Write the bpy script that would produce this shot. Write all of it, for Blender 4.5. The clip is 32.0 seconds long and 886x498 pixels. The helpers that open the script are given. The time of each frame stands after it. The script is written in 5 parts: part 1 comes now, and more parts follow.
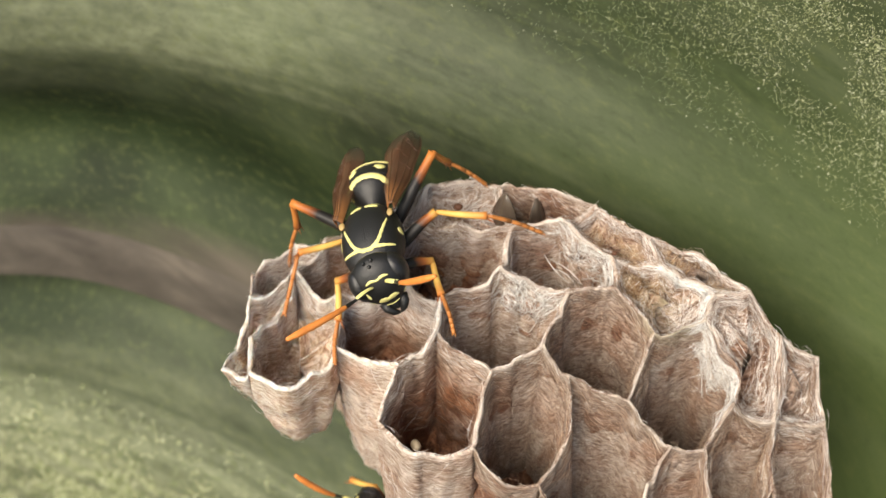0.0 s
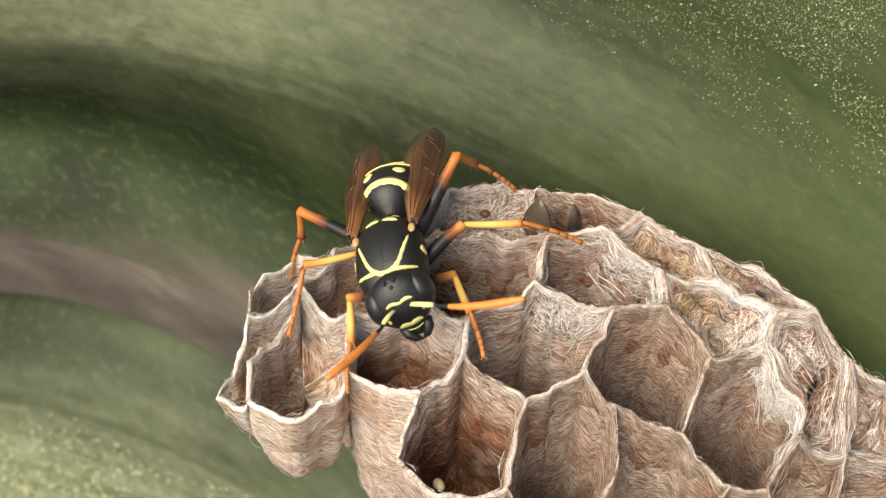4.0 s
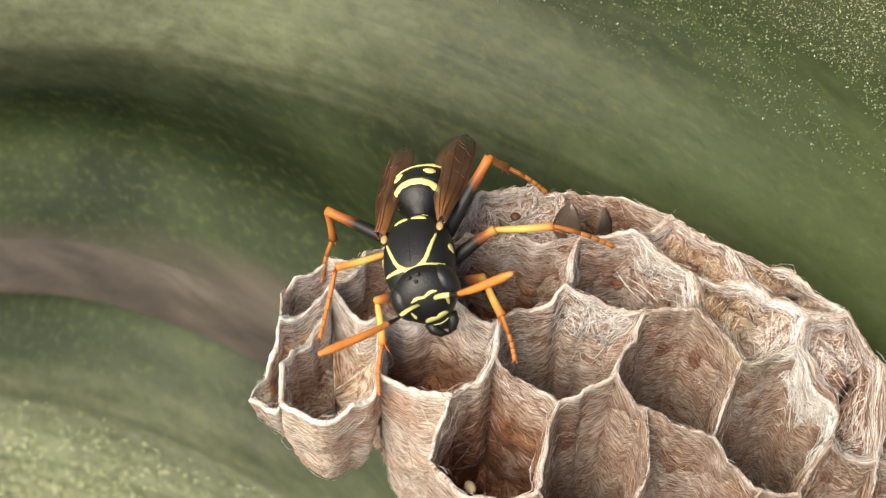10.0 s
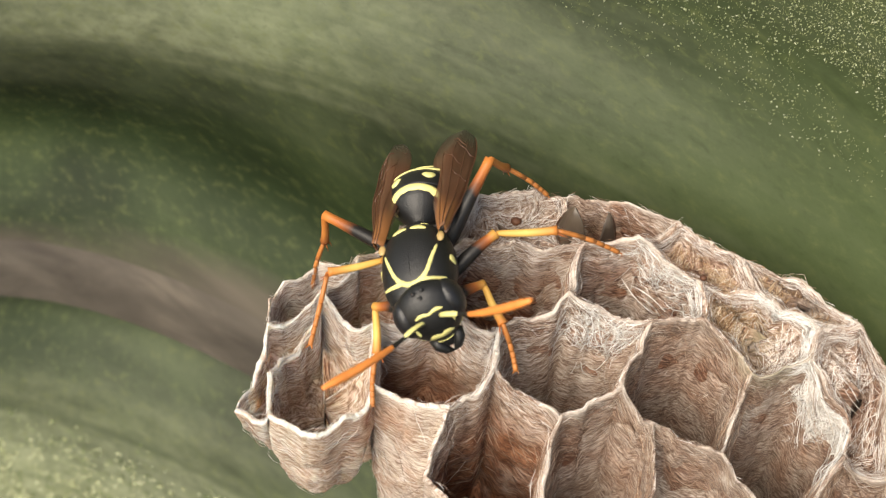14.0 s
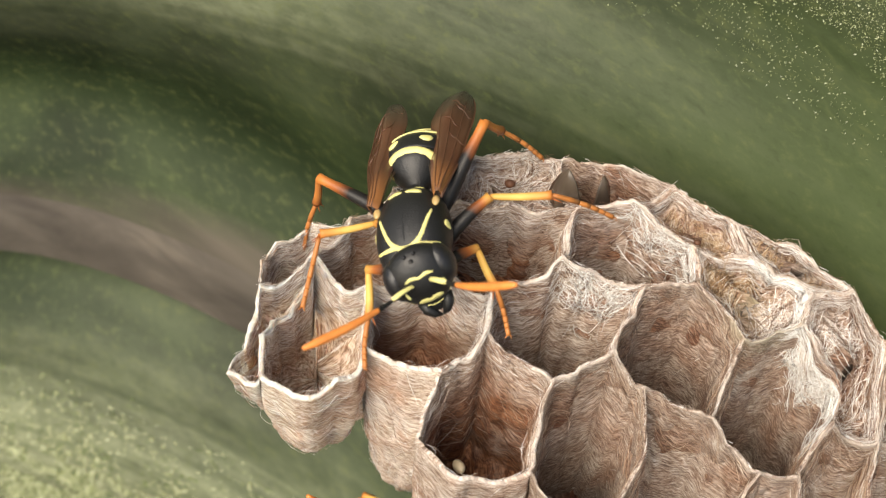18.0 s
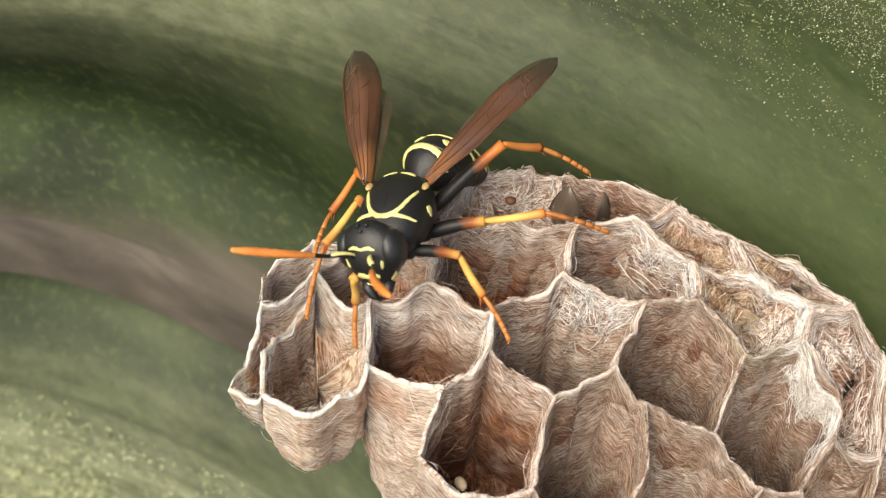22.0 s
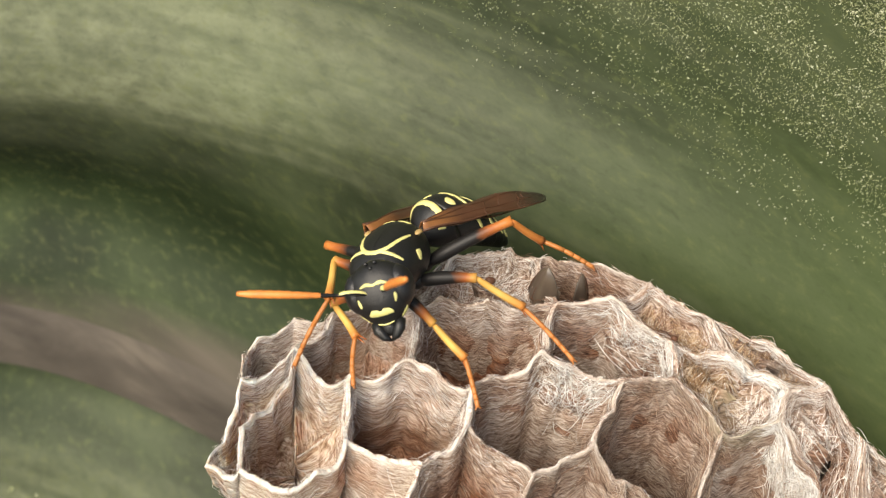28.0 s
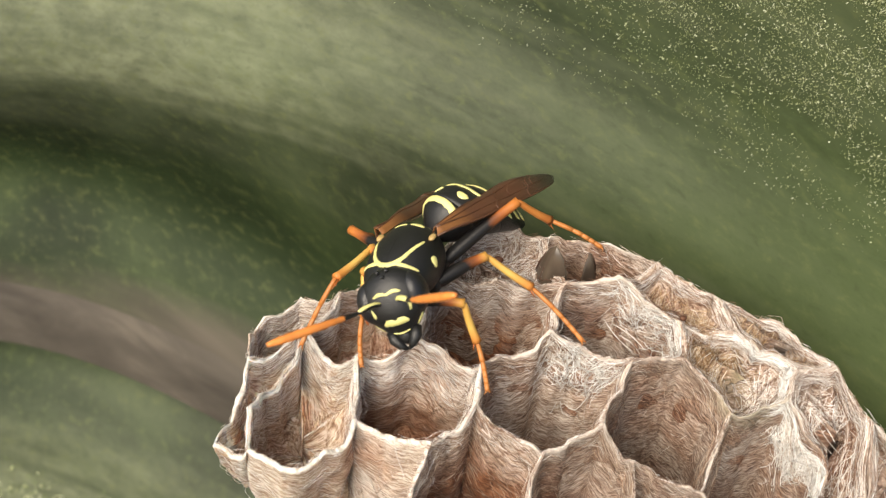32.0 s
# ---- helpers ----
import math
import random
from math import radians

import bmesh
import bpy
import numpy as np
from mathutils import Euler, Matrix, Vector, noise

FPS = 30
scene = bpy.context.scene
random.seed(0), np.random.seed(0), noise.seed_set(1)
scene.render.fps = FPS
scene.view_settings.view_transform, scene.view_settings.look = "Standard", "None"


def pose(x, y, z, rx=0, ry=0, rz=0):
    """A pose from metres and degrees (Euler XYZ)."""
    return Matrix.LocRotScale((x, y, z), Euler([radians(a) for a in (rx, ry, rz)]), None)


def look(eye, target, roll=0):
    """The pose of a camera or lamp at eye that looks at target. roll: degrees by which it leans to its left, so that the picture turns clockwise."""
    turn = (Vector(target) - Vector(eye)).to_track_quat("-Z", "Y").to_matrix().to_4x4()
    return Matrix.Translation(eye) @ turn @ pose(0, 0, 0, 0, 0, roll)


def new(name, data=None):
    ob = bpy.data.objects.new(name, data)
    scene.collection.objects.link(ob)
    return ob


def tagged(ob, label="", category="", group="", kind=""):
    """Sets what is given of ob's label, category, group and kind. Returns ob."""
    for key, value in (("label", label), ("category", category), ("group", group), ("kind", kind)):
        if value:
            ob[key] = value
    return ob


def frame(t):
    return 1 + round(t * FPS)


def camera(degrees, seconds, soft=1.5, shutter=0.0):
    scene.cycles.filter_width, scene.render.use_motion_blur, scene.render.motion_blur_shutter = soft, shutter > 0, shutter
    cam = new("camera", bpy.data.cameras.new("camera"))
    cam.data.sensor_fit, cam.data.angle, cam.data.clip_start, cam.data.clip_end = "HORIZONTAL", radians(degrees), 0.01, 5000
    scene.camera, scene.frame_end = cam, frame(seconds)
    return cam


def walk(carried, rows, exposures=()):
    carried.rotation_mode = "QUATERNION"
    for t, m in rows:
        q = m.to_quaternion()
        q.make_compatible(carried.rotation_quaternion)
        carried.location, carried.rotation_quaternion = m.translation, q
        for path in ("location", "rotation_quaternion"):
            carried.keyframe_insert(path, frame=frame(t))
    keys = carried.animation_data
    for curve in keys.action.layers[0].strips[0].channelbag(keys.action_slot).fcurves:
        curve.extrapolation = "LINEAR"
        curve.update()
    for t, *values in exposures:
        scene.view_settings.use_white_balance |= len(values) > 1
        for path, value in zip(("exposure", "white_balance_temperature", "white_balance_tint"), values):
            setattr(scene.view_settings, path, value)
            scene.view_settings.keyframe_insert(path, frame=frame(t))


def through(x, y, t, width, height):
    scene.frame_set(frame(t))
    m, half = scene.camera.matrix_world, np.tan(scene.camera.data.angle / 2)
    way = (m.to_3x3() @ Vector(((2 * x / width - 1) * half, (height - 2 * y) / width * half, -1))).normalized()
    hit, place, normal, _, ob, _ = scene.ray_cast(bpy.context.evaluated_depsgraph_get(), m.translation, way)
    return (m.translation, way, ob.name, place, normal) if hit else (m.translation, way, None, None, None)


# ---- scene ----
cam = camera(45, 32.0, soft=1.3)
walk(cam, [
    (0, pose(0.00470, -0.04269, 0.04447, 43.41, 2.58, 1.71)), (0.5, pose(0.00415, -0.04169, 0.04341, 43.36, 2.46, 1.48)),
    (1, pose(0.00335, -0.04079, 0.04212, 43.72, 1.93, 1.19)), (1.5, pose(0.00272, -0.03975, 0.04098, 43.92, 1.58, 0.88)),
    (2, pose(0.00199, -0.03874, 0.03974, 44.10, 1.15, 0.45)), (2.5, pose(0.00152, -0.03835, 0.03922, 44.49, 1.04, 0.56)),
    (3, pose(0.00156, -0.03834, 0.03921, 44.52, 1.15, 0.65)), (3.5, pose(0.00163, -0.03836, 0.03921, 44.56, 1.28, 0.74)),
    (5.5, pose(0.00167, -0.03828, 0.03922, 44.50, 1.36, 0.71)), (6, pose(0.00166, -0.03822, 0.03924, 44.28, 1.36, 0.71)),
    (6.5, pose(0.00163, -0.03823, 0.03924, 44.24, 1.37, 0.72)), (7, pose(0.00158, -0.03823, 0.03920, 44.28, 1.31, 0.76)),
    (7.5, pose(0.00167, -0.03825, 0.03922, 44.29, 1.47, 0.89)), (8, pose(0.00155, -0.03826, 0.03925, 44.29, 1.43, 0.88)),
    (8.5, pose(0.00155, -0.03836, 0.03924, 44.46, 1.38, 0.98)), (9, pose(0.00162, -0.03825, 0.03928, 44.15, 1.43, 0.80)),
    (9.5, pose(0.00199, -0.03830, 0.03914, 44.41, 1.51, 0.77)), (10, pose(0.00110, -0.03838, 0.03950, 44.54, 2.04, 1.48)),
    (10.5, pose(0.00085, -0.03838, 0.03961, 44.56, 1.83, 1.49)), (11, pose(0.00086, -0.03837, 0.03952, 44.50, 1.81, 1.64)),
    (11.5, pose(0.00091, -0.03826, 0.03955, 44.33, 1.58, 1.41)), (12, pose(0.00081, -0.03834, 0.03958, 44.54, 1.52, 1.50)),
    (12.5, pose(0.00093, -0.03834, 0.03939, 44.65, 1.64, 1.28)), (13, pose(0.00023, -0.03717, 0.03815, 44.72, 1.03, 1.00)),
    (13.5, pose(-0.00014, -0.03687, 0.03776, 45.00, 0.51, 0.93)), (15.5, pose(-0.00018, -0.03682, 0.03779, 44.73, 0.57, 0.96)),
    (16, pose(-0.00051, -0.03657, 0.03801, 44.63, 0.45, 1.02)), (16.5, pose(-0.00046, -0.03631, 0.03798, 43.09, -0.01, 0.84)),
    (17, pose(-0.00035, -0.03621, 0.03802, 42.53, 0.04, 0.87)), (17.5, pose(-0.00033, -0.03624, 0.03799, 42.32, -0.05, 0.81)),
    (18, pose(-0.00026, -0.03620, 0.03800, 42.20, -0.08, 0.88)), (18.5, pose(-0.00030, -0.03620, 0.03797, 42.26, -0.24, 0.75)),
    (19, pose(-0.00034, -0.03630, 0.03791, 42.37, -0.31, 0.77)), (19.5, pose(-0.00037, -0.03619, 0.03795, 42.52, -0.31, 0.60)),
    (20, pose(-0.00042, -0.03631, 0.03788, 42.69, -0.29, 0.65)), (20.5, pose(-0.00034, -0.03622, 0.03795, 42.46, -0.13, 0.53)),
    (21, pose(-0.00062, -0.03639, 0.03792, 42.90, -0.21, 0.90)), (21.5, pose(-0.00049, -0.03643, 0.03787, 43.05, -0.19, 0.68)),
    (22, pose(-0.00049, -0.03648, 0.03786, 43.45, -0.11, 0.60)), (22.5, pose(-0.00055, -0.03646, 0.03782, 43.60, -0.03, 0.55)),
    (23, pose(-0.00038, -0.03651, 0.03788, 43.64, 0.42, 0.63)), (23.5, pose(-0.00066, -0.03658, 0.03795, 43.69, 0.54, 0.79)),
    (24, pose(-0.00060, -0.03679, 0.03785, 43.99, 0.15, 0.60)), (24.5, pose(-0.00008, -0.03712, 0.03768, 44.59, -0.32, 0.45)),
    (25, pose(-0.00042, -0.03742, 0.03752, 45.58, -0.55, 0.40)), (25.5, pose(-0.00076, -0.03748, 0.03761, 46.28, -0.75, 0.26)),
    (26, pose(-0.00044, -0.03802, 0.03719, 48.52, -1.10, 0.18)), (26.5, pose(-0.00058, -0.03826, 0.03710, 49.50, -1.54, 0.21)),
    (28.5, pose(-0.00048, -0.03808, 0.03722, 49.49, -1.26, 0.24)), (29, pose(-0.00071, -0.03828, 0.03699, 49.73, -1.23, 0.18)),
    (29.5, pose(-0.00094, -0.03814, 0.03705, 49.27, -1.32, 0.38)), (30, pose(-0.00109, -0.03799, 0.03709, 48.97, -1.56, 0.14)),
    (30.5, pose(-0.00099, -0.03798, 0.03710, 48.83, -1.45, 0.25)), (31, pose(-0.00113, -0.03790, 0.03713, 48.50, -1.52, 0.16)),
    (31.5, pose(-0.00122, -0.03802, 0.03700, 48.59, -1.52, 0.12)), (32, pose(-0.00118, -0.03791, 0.03707, 48.34, -1.62, 0.05))
], exposures=[(0, 1.15, 7700, 10), (32, 1.15, 7700, 10)])
cam.data.dof.use_dof = True
cam.data.dof.focus_distance = 0.0508
cam.data.dof.aperture_fstop = 78.0


import collections
from mathutils.bvhtree import BVHTree

# ---- world and light ----
world = bpy.data.worlds.new("sky")
scene.world = world
world.use_nodes = True
wn = world.node_tree
sky = wn.nodes.new("ShaderNodeTexSky")
sky.sky_type, sky.sun_disc = "NISHITA", False
sky.sun_elevation, sky.sun_rotation = radians(45), radians(217)
wn.nodes["Background"].inputs["Strength"].default_value = 0.085
wn.links.new(sky.outputs[0], wn.nodes["Background"].inputs["Color"])
lamp = bpy.data.lights.new("sun", "SUN")
lamp.energy, lamp.angle, lamp.color = 2.65, radians(50), (1.0, 0.965, 0.91)
sun = new("sun", lamp)
sun.matrix_world = look((-0.20, -0.27, 0.37), (0, 0, 0))

# ---- materials ----
MM = 0.001


class Mat:
    """A small builder of node materials."""

    def __init__(self, name, rough=0.5, metal=0.0):
        self.m = bpy.data.materials.new(name)
        self.m.use_nodes = True
        self.t = self.m.node_tree
        self.b = self.t.nodes["Principled BSDF"]
        self.b.inputs["Roughness"].default_value = rough
        self.b.inputs["Metallic"].default_value = metal

    def node(self, kind, **values):
        n = self.t.nodes.new(kind)
        for k, v in values.items():
            n.inputs[k].default_value = v
        return n

    def link(self, a, b):
        self.t.links.new(a, b)

    def coords(self, uv=False):
        c = self.node("ShaderNodeTexCoord")
        return c.outputs["UV" if uv else "Object"]

    def mapped(self, src, scale, rot=(0, 0, 0), loc=(0, 0, 0)):
        n = self.node("ShaderNodeMapping", Scale=scale, Rotation=rot, Location=loc)
        self.link(src, n.inputs["Vector"])
        return n.outputs[0]

    def noise(self, vec, scale, detail=4.0, rough=0.6, distort=0.0):
        n = self.node("ShaderNodeTexNoise", Scale=scale, Detail=detail, Roughness=rough, Distortion=distort)
        self.link(vec, n.inputs["Vector"])
        return n.outputs["Fac"]

    def ramp(self, fac, *stops):
        n = self.node("ShaderNodeValToRGB")
        e = n.color_ramp.elements
        while len(e) < len(stops):
            e.new(0.5)
        for k, (p, c) in zip(e, stops):
            k.position, k.color = p, (*c, 1) if len(c) == 3 else c
        self.link(fac, n.inputs["Fac"])
        return n.outputs["Color"]

    def math(self, op, a, b):
        n = self.node("ShaderNodeMath")
        n.operation = op
        for i, v in enumerate((a, b)):
            if isinstance(v, (int, float)):
                n.inputs[i].default_value = v
            else:
                self.link(v, n.inputs[i])
        return n.outputs[0]

    def mix(self, fac, a, b, kind="MIX"):
        n = self.node("ShaderNodeMix")
        n.data_type, n.blend_type = "RGBA", kind
        for key, v in (("Factor", fac), ("A", a), ("B", b)):
            sock = [s for s in n.inputs if s.name == key and s.type == ("VALUE" if key == "Factor" else "RGBA")][0]
            if isinstance(v, (int, float)):
                sock.default_value = v
            elif isinstance(v, tuple):
                sock.default_value = (*v, 1)
            else:
                self.link(v, sock)
        return [s for s in n.outputs if s.type == "RGBA"][0]

    def color(self, src):
        if isinstance(src, tuple):
            self.b.inputs["Base Color"].default_value = (*src, 1)
        else:
            self.link(src, self.b.inputs["Base Color"])
        return self

    def bump(self, height, strength, distance):
        n = self.node("ShaderNodeBump", Strength=strength, Distance=distance)
        self.link(height, n.inputs["Height"])
        self.link(n.outputs[0], self.b.inputs["Normal"])
        return self


def paper_material(name, white, pale, tan, brown, amber, through=0.10, fresh=0.05, browning=0.20):
    """Chewed wood paper: fine streaks of pale and brown fibre. UV in millimetres: round the cell, and down from the rim (inside positive)."""
    m = Mat(name, 0.7)
    uv = m.coords(True)
    ob = m.coords()
    comb = m.node("ShaderNodeCombineXYZ")
    m.link(m.noise(m.mapped(ob, (420, 420, 420)), 1.0, 3.0), comb.inputs[0])
    m.link(m.noise(m.mapped(ob, (520, 520, 520), loc=(3, 1, 7)), 1.0, 3.0), comb.inputs[1])
    wv = m.node("ShaderNodeVectorMath")
    wv.operation = "MULTIPLY_ADD"
    wv.inputs[1].default_value = (0.3, 0.3, 0)
    m.link(comb.outputs[0], wv.inputs[0])
    m.link(uv, wv.inputs[2])
    v = wv.outputs[0]
    fibre = m.noise(m.mapped(m.mapped(v, (1, 1, 1), rot=(0, 0, 0.32)), (1.1, 9.5, 1)), 1.0, 5.0, 0.7, 0.15)
    cross = m.noise(m.mapped(m.mapped(v, (1, 1, 1), rot=(0, 0, -0.12)), (1.6, 13.0, 1)), 1.0, 5.0, 0.7, 0.15)
    fine = m.noise(m.mapped(m.mapped(v, (1, 1, 1), rot=(0, 0, 0.42)), (3.0, 24.0, 1)), 1.0, 3.0, 0.7, 0.3)
    band = m.noise(m.mapped(v, (0.22, 1.3, 1)), 1.0, 2.0, 0.5, 0.2)
    patch = m.noise(m.mapped(ob, (230, 230, 230)), 1.0, 6.0, 0.7, 0.8)
    grey = ((0, 0, 0), (1, 1, 1))
    f1, f2, f3 = (m.ramp(k, (0.36, grey[0]), (0.64, grey[1])) for k in (fibre, cross, fine))
    mixed = m.math("ADD", m.math("MULTIPLY", f1, 0.38), m.math("ADD", m.math("MULTIPLY", f2, 0.32), m.math("MULTIPLY", f3, 0.3)))
    c = m.ramp(mixed, (0.29, brown), (0.45, tan), (0.58, pale), (0.76, white))
    sep = m.node("ShaderNodeSeparateXYZ")
    m.link(uv, sep.inputs[0])
    down = sep.outputs[1]
    # glued, browner paper further in, in uneven bands; cell shade painted in too
    deep = m.math("ADD", m.math("MULTIPLY", down, browning), m.math("ADD", m.math("MULTIPLY", patch, 0.5), m.math("MULTIPLY", band, 0.35)))
    deep = m.math("MULTIPLY", deep, 0.5)
    c = m.mix(m.ramp(deep, (0.29, (0, 0, 0)), (0.64, (1, 1, 1))), c, m.mix(1.0, c, amber, "MULTIPLY"))
    c = m.mix(m.ramp(patch, (0.44, (0, 0, 0)), (0.68, (0.8, 0.8, 0.8))), c, m.mix(1.0, c, (0.66, 0.40, 0.27), "MULTIPLY"))
    bare = m.ramp(m.noise(m.mapped(ob, (260, 260, 260), loc=(7, 3, 9)), 1.0, 5.0, 0.65, 0.4), (0.50, (0, 0, 0)), (0.68, (0.75, 0.75, 0.75)))
    c = m.mix(m.math("MULTIPLY", bare, f1), c, white)
    # a greenish tinge on one old patch
    far = m.node("ShaderNodeVectorMath")
    far.operation = "DISTANCE"
    far.inputs[1].default_value = (0.0137, -0.0059, 0.0003)
    m.link(ob, far.inputs[0])
    c = m.mix(m.ramp(m.math("ADD", m.math("MULTIPLY", far.outputs["Value"], 250.0), m.math("MULTIPLY", patch, 0.5)), (0.35, (0.6, 0.6, 0.6)), (0.75, (0, 0, 0))), c, (0.46, 0.44, 0.27))
    # fresh pale edge
    edge = m.math("ADD", m.math("ABSOLUTE", down, 0), m.math("MULTIPLY", patch, 0.7))
    worn = m.ramp(m.noise(m.mapped(ob, (330, 330, 330), loc=(2, 5, 1)), 1.0, 2.0), (0.42, (fresh, fresh, fresh)), (0.64, (1, 1, 1)))
    c = m.mix(m.math("MULTIPLY", m.ramp(edge, (0.38, (1, 1, 1)), (0.68, (0, 0, 0))), worn), c, m.mix(0.7, c, white))
    m.color(c)
    m.b.inputs["Subsurface Weight"].default_value = through
    m.b.inputs["Subsurface Radius"].default_value = (1.0, 0.7, 0.5)
    m.b.inputs["Subsurface Scale"].default_value = 0.0003 + 0.0009 * through
    h = m.math("ADD", m.math("MULTIPLY", fibre, 0.8), m.math("ADD", m.math("MULTIPLY", cross, 0.6), m.math("MULTIPLY", fine, 0.5)))
    return m.bump(h, 0.8, 0.00013).m


# browner copy, darkened to put the shade of the right-hand cells into the colour
M_PAPER_SHADED = paper_material("shaded_nest_paper", (0.61, 0.54, 0.48), (0.375, 0.30, 0.245), (0.22, 0.148, 0.11), (0.09, 0.05, 0.034), (0.54, 0.30, 0.19), browning=0.24)
# paler copies; sun through the thin left-hand walls is partly put into the colour
M_PAPER_THIN = paper_material("thin_nest_paper", (0.84, 0.79, 0.73), (0.64, 0.55, 0.46), (0.43, 0.32, 0.24), (0.22, 0.135, 0.09), (0.74, 0.50, 0.37), 0.75, 0.45, 0.09)
M_PAPER_YOUNG_LIT = paper_material("young_lit_nest_paper", (0.84, 0.79, 0.74), (0.66, 0.57, 0.49), (0.46, 0.35, 0.275), (0.22, 0.135, 0.095), (0.66, 0.41, 0.29), 0.3, 0.2, 0.13)
M_PAPER = paper_material("nest_paper", (0.74, 0.67, 0.61), (0.50, 0.405, 0.335), (0.29, 0.195, 0.145), (0.105, 0.056, 0.036), (0.60, 0.32, 0.19), browning=0.24)


def fibre_material(name, stops):
    m = Mat(name, 0.6)
    g = m.node("ShaderNodeNewGeometry")
    m.color(m.ramp(g.outputs["Random Per Island"], *stops))
    return m.m


M_FIBRE = fibre_material("wood_fibre", [(0.0, (0.08, 0.04, 0.025)), (0.28, (0.26, 0.15, 0.10)), (0.42, (0.55, 0.42, 0.345)), (0.58, (0.76, 0.68, 0.62)), (0.72, (0.84, 0.80, 0.77)), (1.0, (0.90, 0.88, 0.86))])
# darker strands for the same cells, with their shade put in
M_SHADED_FIBRE = fibre_material("shaded_wood_fibre", [(0.0, (0.08, 0.045, 0.03)), (0.25, (0.22, 0.13, 0.085)), (0.5, (0.37, 0.27, 0.20)), (0.78, (0.53, 0.43, 0.35)), (1.0, (0.80, 0.75, 0.69))])
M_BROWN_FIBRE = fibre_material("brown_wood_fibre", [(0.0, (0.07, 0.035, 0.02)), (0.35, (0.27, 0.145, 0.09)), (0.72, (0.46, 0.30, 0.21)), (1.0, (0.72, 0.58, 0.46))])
M_OCHRE_FIBRE = fibre_material("ochre_wood_fibre", [(0.0, (0.10, 0.05, 0.025)), (0.3, (0.34, 0.19, 0.09)), (0.65, (0.52, 0.36, 0.22)), (0.85, (0.66, 0.54, 0.40)), (1.0, (0.82, 0.76, 0.68))])
M_WHITE_FIBRE = fibre_material("white_wood_fibre", [(0.0, (0.50, 0.40, 0.32)), (0.35, (0.72, 0.66, 0.60)), (0.7, (0.88, 0.86, 0.83)), (1.0, (0.93, 0.92, 0.90))])


M_SILK = fibre_material("silky_white_strand", [(0.0, (0.46, 0.39, 0.33)), (0.3, (0.68, 0.65, 0.62)), (0.65, (0.83, 0.82, 0.80)), (1.0, (0.93, 0.92, 0.91))])


def chitin(name, color, rough=0.28, spots=0.0):
    m = Mat(name, rough)
    ob = m.coords()
    n = m.noise(m.mapped(ob, (900, 900, 900)), 1.0, 3.0)
    d = tuple(x * 0.72 for x in color)
    m.color(m.ramp(n, (0.35, d), (0.65, color)))
    fine = m.noise(m.mapped(ob, (14000, 14000, 14000)), 1.0, 2.0)
    return m.bump(fine, 0.55, 0.00004).m


M_BLACK = chitin("black_chitin", (0.010, 0.010, 0.0105), 0.44)
M_EYE = chitin("compound_eye", (0.014, 0.014, 0.016), 0.36)
M_YELLOW = chitin("yellow_chitin", (0.80, 0.74, 0.29), 0.45)
M_ORANGE = chitin("orange_chitin", (0.52, 0.19, 0.05), 0.42)
M_ANTENNA = chitin("bright_orange_chitin", (0.78, 0.26, 0.06), 0.45)
M_CAP = chitin("tan_chitin", (0.55, 0.37, 0.15), 0.45)
M_RUST = chitin("rust_chitin", (0.45, 0.12, 0.025), 0.42)


def limb_material(name, length, *stops):
    """Chitin whose colour runs along the limb (local y)."""
    m = Mat(name, 0.45)
    ob = m.coords()
    sep = m.node("ShaderNodeSeparateXYZ")
    m.link(ob, sep.inputs[0])
    n = m.noise(m.mapped(ob, (1500, 900, 1500)), 1.0, 3.0)
    along = m.math("ADD", m.math("MULTIPLY", sep.outputs[1], 1000.0 / length), m.math("MULTIPLY", m.math("SUBTRACT", n, 0.5), 0.25))
    m.color(m.ramp(along, *stops))
    m.b.inputs["Specular IOR Level"].default_value = 0.3
    fine = m.noise(m.mapped(ob, (14000, 14000, 14000)), 1.0, 2.0)
    return m.bump(fine, 0.4, 0.00003).m


DARK, RUST, AMBER, ORANGE = (0.012, 0.011, 0.011), (0.30, 0.09, 0.025), (0.58, 0.31, 0.075), (0.50, 0.17, 0.04)
M_THIGH = {"1": limb_material("fore_thigh", 2.2, (0.50, DARK), (0.75, RUST), (1.0, AMBER)), "2": limb_material("middle_thigh", 2.8, (0.62, DARK), (0.82, RUST), (1.0, AMBER)),
           "3": limb_material("hind_thigh", 4.6, (0.60, DARK), (0.78, RUST), (0.95, ORANGE))}
M_SHIN = {"1": limb_material("fore_shin", 2.1, (0.0, AMBER), (0.6, (0.66, 0.41, 0.11)), (1.0, ORANGE)), "2": limb_material("middle_shin", 2.7, (0.0, AMBER), (0.5, (0.66, 0.43, 0.12)), (1.0, ORANGE)),
          "3": limb_material("hind_shin", 2.4, (0.0, ORANGE), (0.6, (0.54, 0.20, 0.05)), (1.0, RUST))}


